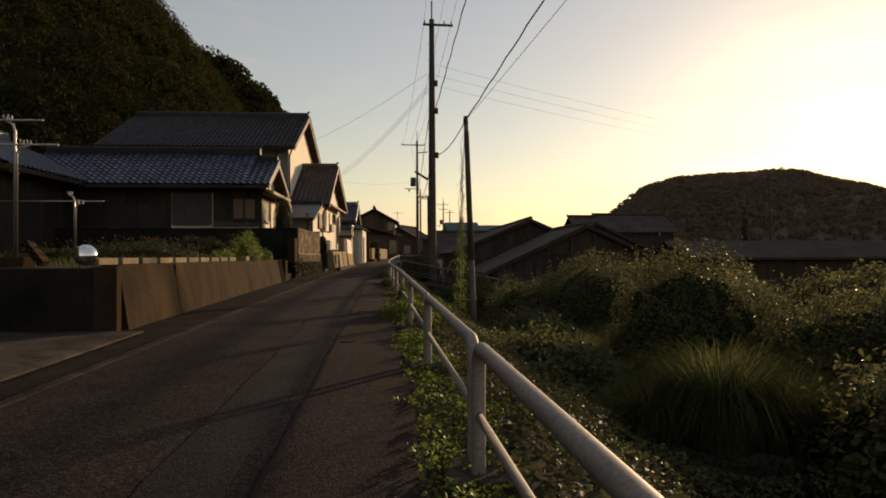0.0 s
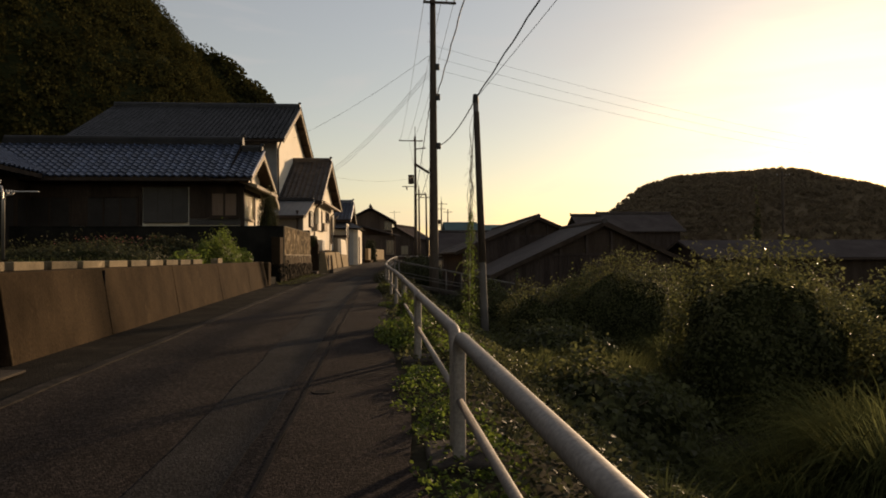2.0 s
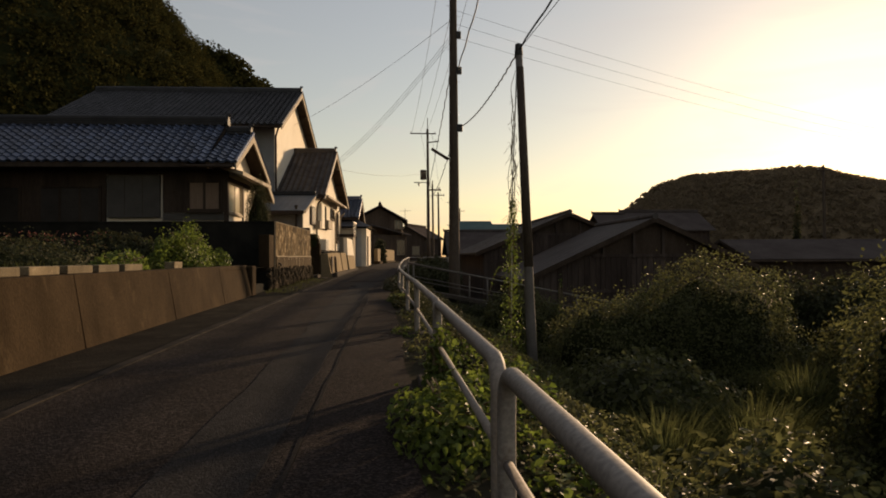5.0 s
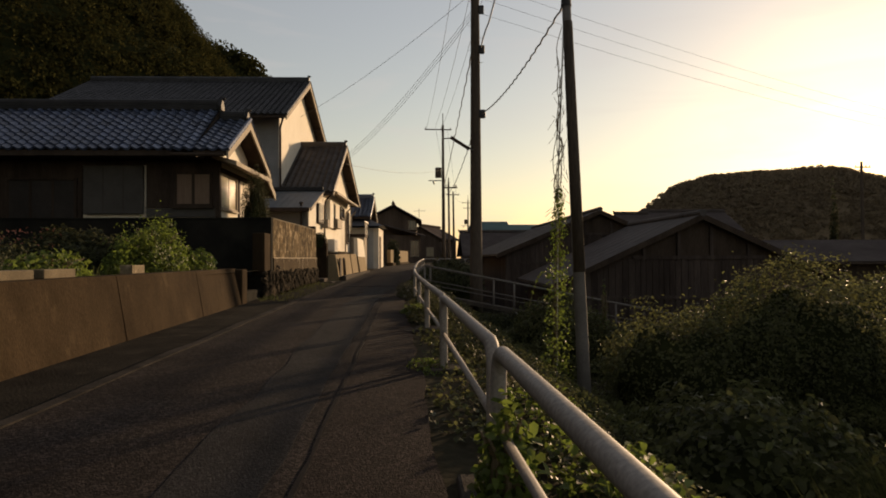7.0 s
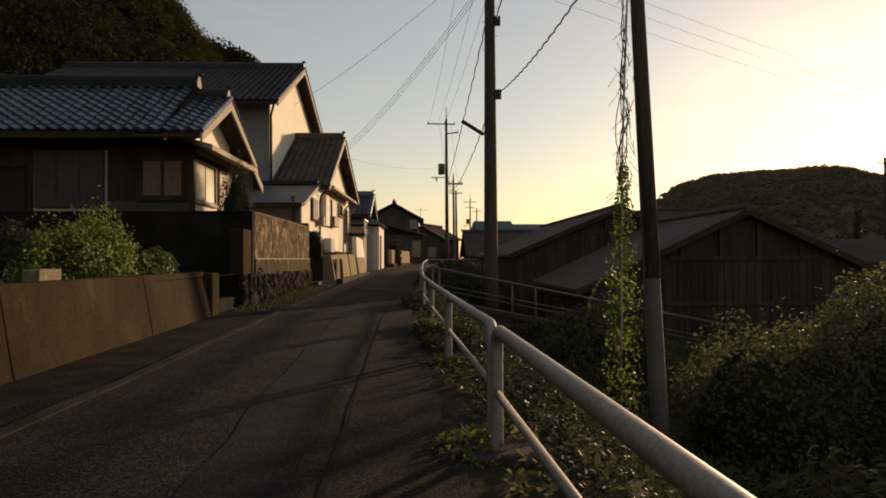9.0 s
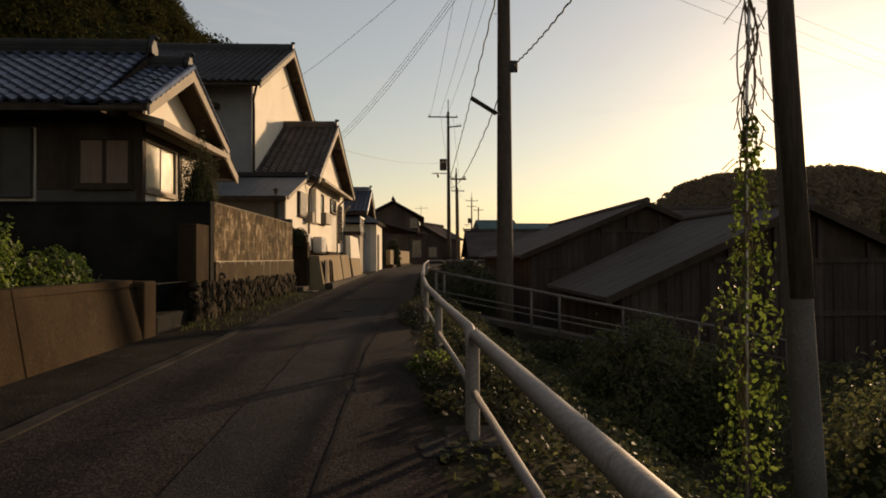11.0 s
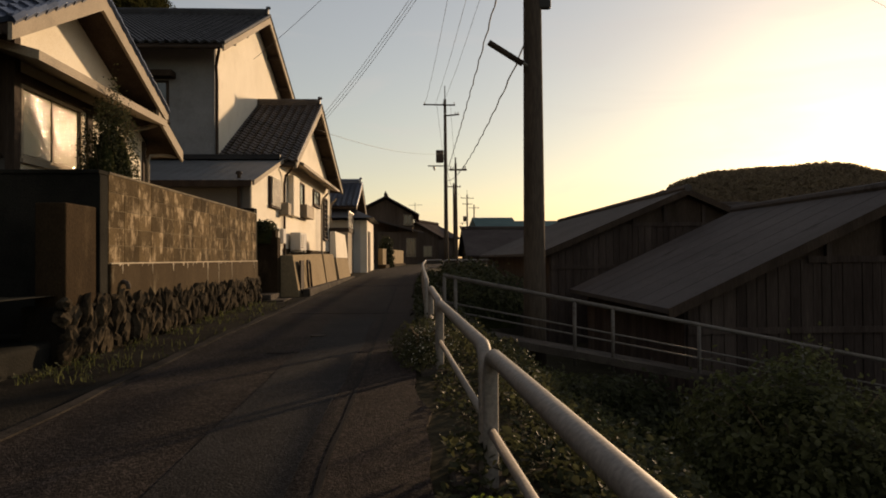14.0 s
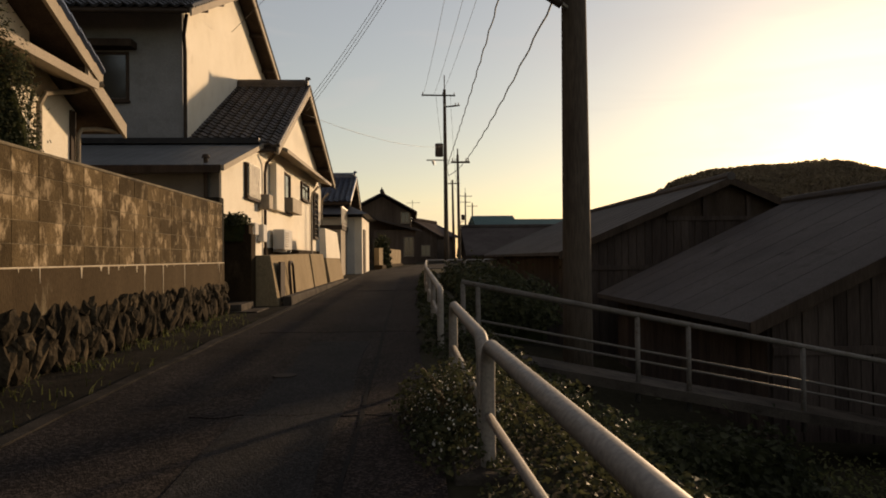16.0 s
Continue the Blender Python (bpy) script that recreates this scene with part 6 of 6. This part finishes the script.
bush("vine_mound", "leafy mound farther down the slope", 14.0, 18.5, 3.2, 2.6, 0.7, 6000, 0.15, M_LEAF, 41, "bush", VB, upright=0.1)


bush("slim_tree", "slim dark tree standing before the hill", 34.2, 63.7, 0.45, 0.45, 6.8, 1800, 0.25, M_LEAF_D, 46, "tree", zb=-1.5, boxy=1.6, dense=0.5)


def tussock(label, cx, cy, z, n, length, spread_, seed, bend=1.0, width=0.012, lean=0.62, rise=0.0):
    r = np.random.default_rng(seed)
    a = r.uniform(0, 2 * math.pi, n)
    k = np.sqrt(r.random(n))
    roots = np.stack([np.cos(a) * k * spread_ * 0.35, np.sin(a) * k * spread_ * 0.35, np.zeros(n)], 1)
    kk = rise + (1 - rise) * k
    ways = lean * np.stack([np.cos(a) * kk * 0.95 + r.normal(0, 0.15, n), np.sin(a) * kk * 0.85 + r.normal(0, 0.15, n)], 1)
    g = part("grass_tussock", blades("grass_tussock", roots, ways, length, width, r, bend), M_GRASS)
    g.location = (cx, cy, z)
    return tagged(g, label, "grass clump", kind="stuff")


for x_, y_, z_, n_, l_, k_ in ((3.75, 7.6, -1.15, 3200, 2.25, 51), (4.5, 7.7, -1.2, 2200, 1.7, 511), (5.1, 7.5, -1.3, 1500, 1.35, 512), (3.05, 7.8, -1.1, 1600, 1.35, 513), (4.1, 8.6, -1.2, 1500, 1.9, 514)):
    tussock("large arching clump of pampas grass on the slope", x_, y_, z_, n_, l_, 1.1, k_, 1.3, 0.012, 0.5, 0.1)
tussock("arching clump of wild grass", 2.3, 13.6, -1.0, 700, 0.9, 1.0, 52, 0.8)
tussock("arching clump of wild grass", 6.2, 17.6, -1.55, 1400, 1.35, 1.6, 53, 0.8)
tussock("arching clump of wild grass", 4.0, 15.0, -1.5, 1400, 1.3, 1.6, 54, 0.8)
tussock("arching clump of wild grass near the side railing", 4.8, 26.4, -1.5, 900, 1.5, 1.2, 55, 1.0)
tussock("thin clump of wild grass beside the railing", 0.95, 10.3, -0.3, 160, 0.6, 0.4, 56, 0.7, 0.01)
tussock("arching clump of wild grass", 1.5, 6.8, -0.75, 500, 0.75, 0.9, 57, 0.9)

# weeds along the road edge and round the railing
rng = np.random.default_rng(61)


def edge_weeds(label, y0, y1, x_in, x_out, n, size, high, material, seed, edge=0.12):
    r = np.random.default_rng(seed)
    ys_ = r.uniform(y0, y1, n)
    w_ = r.random(n)
    off = x_in + (x_out - x_in) * w_ + edge * np.array([lump(4, y, 1.6, 1) + 0.6 * lump(9, y, 5, 2) for y in ys_])
    at_ = np.array([(rail_x(y) + o, y, road_z(y) - 0.02 + (ground_z(rail_x(y) + o, y) - road_z(y) + 0.03) * (o > 0.25) + high * (0.1 + max(0, 0.5 + lump(o * 3, y, 1.8, 4))) * q)
                    for y, o, q in zip(ys_, off, r.random(n) ** 0.7)])
    me_ = leaves("edge_weeds", at_, np.tile([[0.15, 0.2, 0.9]], (n, 1)), size, r, 0.1, 0.75)
    return tagged(part("edge_weeds", me_, material), label, "weeds", kind="stuff")


edge_weeds("low creeping green weeds along the road edge", -3, 9.2, -0.24, 0.3, 9500, 0.03, 0.1, M_LEAF_B, 62, 0.22)
edge_weeds("sparse creeping weeds along the road edge", 9.2, 19.2, -0.12, 0.5, 2000, 0.05, 0.08, M_LEAF, 63, 0.25)
edge_weeds("weeds spilling over the road edge", 19.5, 22.6, -0.25, 0.5, 2600, 0.05, 0.2, M_LEAF_D, 64)
edge_weeds("low weeds and grass on the stony road edge", 22.4, 29.0, -0.12, 0.7, 5000, 0.032, 0.12, M_LEAF_D, 68)
edge_weeds("weeds along the far road edge", 29, 52, -0.2, 0.4, 3500, 0.07, 0.2, M_LEAF_D, 65)
edge_weeds("dark weeds covering the bank below the railing", 0, 29.2, 0.25, 2.0, 46000, 0.042, 0.3, M_LEAF_D, 67)
edge_weeds("bright vine leaves below the railing", 9.0, 14.8, 0.25, 0.9, 3000, 0.05, 0.3, M_LEAF_B, 66)
bush("creeper_bush", "bright green creeper growing round the railing", 0.0, 11.3, 0.45, 1.05, 0.42, 3200, 0.05, M_LEAF_B, 71, "creeper", zb=0.0, boxy=1.7, dense=0.45)
bush("creeper_bush", "green creeper climbing a railing leg", 0.0, 12.5, 0.16, 0.2, 0.62, 700, 0.055, M_LEAF_B, 77, "creeper", zb=0.1, boxy=2.0, dense=0.4)
bush("edge_weed", "bright green weed tuft at the railing foot", -0.5, 21.5, 0.28, 0.4, 0.42, 1500, 0.036, M_LEAF_B, 76, "weeds", zb=0.18, boxy=1.8, dense=0.4)
bush("edge_weed", "small green weed tuft at the railing foot", -0.3, 16.1, 0.25, 0.4, 0.26, 700, 0.034, M_LEAF_B, 78, "weeds", zb=0.12, boxy=1.8, dense=0.4)
bush("creeper_bush", "bright green creeper below the railing", 0.6, 12.6, 0.45, 0.9, 0.3, 2800, 0.055, M_LEAF_B, 72, "creeper", zb=-0.3, boxy=1.9, dense=0.5)
fl = bush("flowering_weed", "wild bush with small white flowers at the railing", -0.66, 25.9, 0.4, 0.95, 0.68, 6000, 0.027, M_LEAF_D, 73, "bush", zb=0.22, boxy=1.7, dense=0.4)
r = np.random.default_rng(74)
d = r.normal(0, 1, (420, 3))
d[:, 2] = abs(d[:, 2])
d /= np.linalg.norm(d, axis=1)[:, None]
part("blossom", leaves("blossom", d * np.array([[0.32, 0.85, 0.4]]) * (0.6 + 0.4 * r.random((420, 1))), d, 0.02, r, 0, 1.0), M_PETAL, fl, "tiny white blossoms")

# ivy climbing the stay wire beside the leaning pole
ivy = thing("ivy_column", (1.72, 19.9, -1.2), "ivy climbing a thin stay wire beside the pole", "creeper")
part("wire", Shape().tube([(1.72, 19.9, -1.3), (1.78, 19.95, 2.5), (1.9, 19.98, 5.2)], 0.012, 6), M_STEEL, ivy)
r = np.random.default_rng(75)
n = 1700
zz = -1.1 + 3.4 * r.random(n) ** 1.05
wd = np.interp(zz, [-1.1, -0.2, 0.6, 1.4, 1.9, 2.3], [0.3, 0.2, 0.17, 0.13, 0.08, 0.04])
an = r.uniform(0, 6.28, n)
tuft = np.array([0.75 + 0.7 * lump(3 * math.cos(a), 3 * math.sin(a) + 2.2 * z, 1.0, 9) for a, z in zip(an, zz)])
k = (r.random(n) < tuft + 0.05)
zz, wd, an = zz[k], wd[k] * (0.6 + 0.8 * tuft[k]), an[k]
at = np.stack([1.72 + 0.015 * (zz + 1) + np.cos(an) * wd * (0.4 + r.random(len(zz)) * 0.7), 19.9 + np.sin(an) * wd, zz], 1)
part("foliage", leaves("foliage", at, np.stack([np.cos(an), np.sin(an), 0.2 + 0 * an], 1), 0.047, r, 0.9, 0.6), M_LEAF_B, ivy)
trail = [Vector((1.62 - 0.33 * f, 19.85, 0.95 + 0.12 * math.sin(3.1 * f) - 0.5 * f * f)) for f in np.linspace(0, 1, 12)]
part("trailing_shoot", Shape().tube(trail, 0.005, 5), M_DRY, ivy)
part("shoot_leaves", leaves("shoot_leaves", np.array([p[:] for p in trail]), np.tile([[0.0, -0.8, 0.3]], (12, 1)), 0.055, r, 0.8, 0.6), M_LEAF_B, ivy)
st = Shape()
for k in range(6):
    pts = [(1.72 + 0.02 * z + 0.13 * lump(k * 3.1, z, 1.9, 5), 19.93 + 0.08 * lump(k * 2.3, z, 1.7, 6), z) for z in np.arange(-1 + 0.2 * k, 4.9 - 0.35 * k, 0.12)]
    st.tube(pts, 0.006, 5)
for i in range(70):
    z = 1.2 + 3.2 * r.random()
    p = Vector((1.74 + 0.02 * z + 0.06 * r.normal(), 19.93 + 0.05 * r.normal(), z))
    st.tube([p, p + Vector((0.07 * r.normal(), 0.05 * r.normal(), -0.08 - 0.1 * r.random()))], 0.004, 4)
part("dry_vines", st, M_DRY, ivy, "dry hanging vine stems")
at_world(ivy)

# ---- plants of the garden ----
bush("garden_shrub", "bright green leafy garden shrub behind the wall", -5.1, 21.4, 0.55, 1.5, 1.9, 8000, 0.055, M_LEAF_B, 81, "shrub", "garden shrubs", 0.9, upright=0.1, boxy=1.5, dense=0.6)
bush("garden_shrub", "low bright green leafy plant spilling over the wall", -4.72, 22.7, 0.28, 0.75, 1.42, 1800, 0.06, M_LEAF_B, 90, "shrub", "garden shrubs", 0.95, boxy=1.6, dense=0.5)
bush("garden_shrub", "low bright green leafy plant spilling over the wall", -4.75, 17.6, 0.3, 0.9, 1.35, 1500, 0.06, M_LEAF_B, 92, "shrub", "garden shrubs", 0.95, boxy=1.7, dense=0.5)
bush("garden_shrub", "dark green garden shrub behind the wall", -6.5, 21.6, 0.9, 1.2, 1.7, 3500, 0.09, M_LEAF_D, 82, "shrub", "garden shrubs", 0.9)
bush("garden_shrub", "low green garden plants", -7.2, 18.5, 1.6, 1.8, 1.5, 5000, 0.06, M_LEAF_D, 83, "shrub", "garden shrubs", 0.9, upright=0.15)
bush("garden_shrub", "low green garden plants", -9.5, 20.5, 2.2, 1.8, 1.45, 3500, 0.08, M_LEAF_D, 84, "shrub", "garden shrubs", 0.9, upright=0.15)
rf = bush("flower_clump", "clump of tall red garden flowers", -7.5, 20.6, 0.8, 0.8, 1.6, 1600, 0.06, M_LEAF_D, 85, "flowers", "red flower clumps", 0.9)
r = np.random.default_rng(86)
q = np.stack([r.normal(0, 0.5, 260), r.normal(0, 0.4, 260), 0.45 + 0.4 * r.random(260)], 1)
part("blossom", leaves("blossom", q, np.tile([[0.2, -0.4, 0.8]], (260, 1)), 0.05, r, -0.5, 0.5), M_RED, rf, "dull red flower spikes")
grass = blades("garden_grass", np.stack([r.uniform(-14, -4.7, 3500), r.uniform(9.8, 24, 3500), np.full(3500, 0.95)], 1), r.normal(0, 0.35, (3500, 2)), 0.3, 0.012, r, 0.6, 3)
tagged(part("garden_grass", grass, M_GRASS), "rough grass in the garden bed", "grass", kind="stuff")
bush("garden_conifer", "slim dark evergreen shrub before the cream gable", -5.25, 29.0, 0.4, 0.42, 3.7, 9000, 0.038, M_LEAF_D, 87, "shrub", zb=0.9, upright=0.12)
bush("potted_plant", "small dark plants growing in the gateway planter", -4.35, 34.92, 0.3, 0.3, 2.2, 500, 0.06, M_LEAF_D, 88, "plant", zb=1.95)
bush("roadside_tree", "small dark round tree beside the far houses", -2.75, 62.5, 0.55, 0.7, 2.6, 1500, 0.12, M_LEAF_D, 89, "tree", zb=0.7)

r = np.random.default_rng(91)
yy = r.uniform(24.6, 33.3, 900)
xx = -4.08 + 0.75 * r.random(900) ** 2.2
clump = np.array([lump(3, y, 1.7, 8) + lump(6, y, 4.0, 9) for y in yy])
k = clump > -0.05
roots = np.stack([xx[k], yy[k], np.array([road_z(y) - 0.02 for y in yy[k]])], 1)
tagged(part("wall_foot_grass", blades("wall_foot_grass", roots, r.normal(0, 0.45, (len(roots), 2)), 0.16, 0.008, r, 0.8, 3), M_GRASS), "sparse low grass at the foot of the stone wall", "grass", kind="stuff")
at = roots[::2] + np.stack([r.normal(0, 0.05, len(roots[::2])), r.normal(0, 0.05, len(roots[::2])), 0.02 + 0.07 * r.random(len(roots[::2]))], 1)
tagged(part("wall_foot_weeds", leaves("wall_foot_weeds", at, np.tile([[0.3, 0, 0.9]], (len(at), 1)), 0.045, r, 0.2, 0.6), M_LEAF_D), "small weeds at the foot of the stone wall", "weeds", kind="stuff")

# weathered planter box among the garden plants
planter = thing("planter_box", (-4.62, 19.5, 0.97), "pale weathered concrete planter box among the garden plants", "planter")
for x0, x1, y0, y1 in ((-4.72, -4.7, 19.3, 19.72), (-4.56, -4.54, 19.3, 19.72), (-4.7, -4.56, 19.3, 19.32), (-4.7, -4.56, 19.7, 19.72)):
    part("side_panel", Shape().box(x0, x1, y0, y1, 0.95, 1.14), M_COPING, planter, bevel=0.006)
part("soil", Shape().box(-4.7, -4.56, 19.32, 19.7, 0.96, 1.1), M_SOIL, planter)
at_world(planter)
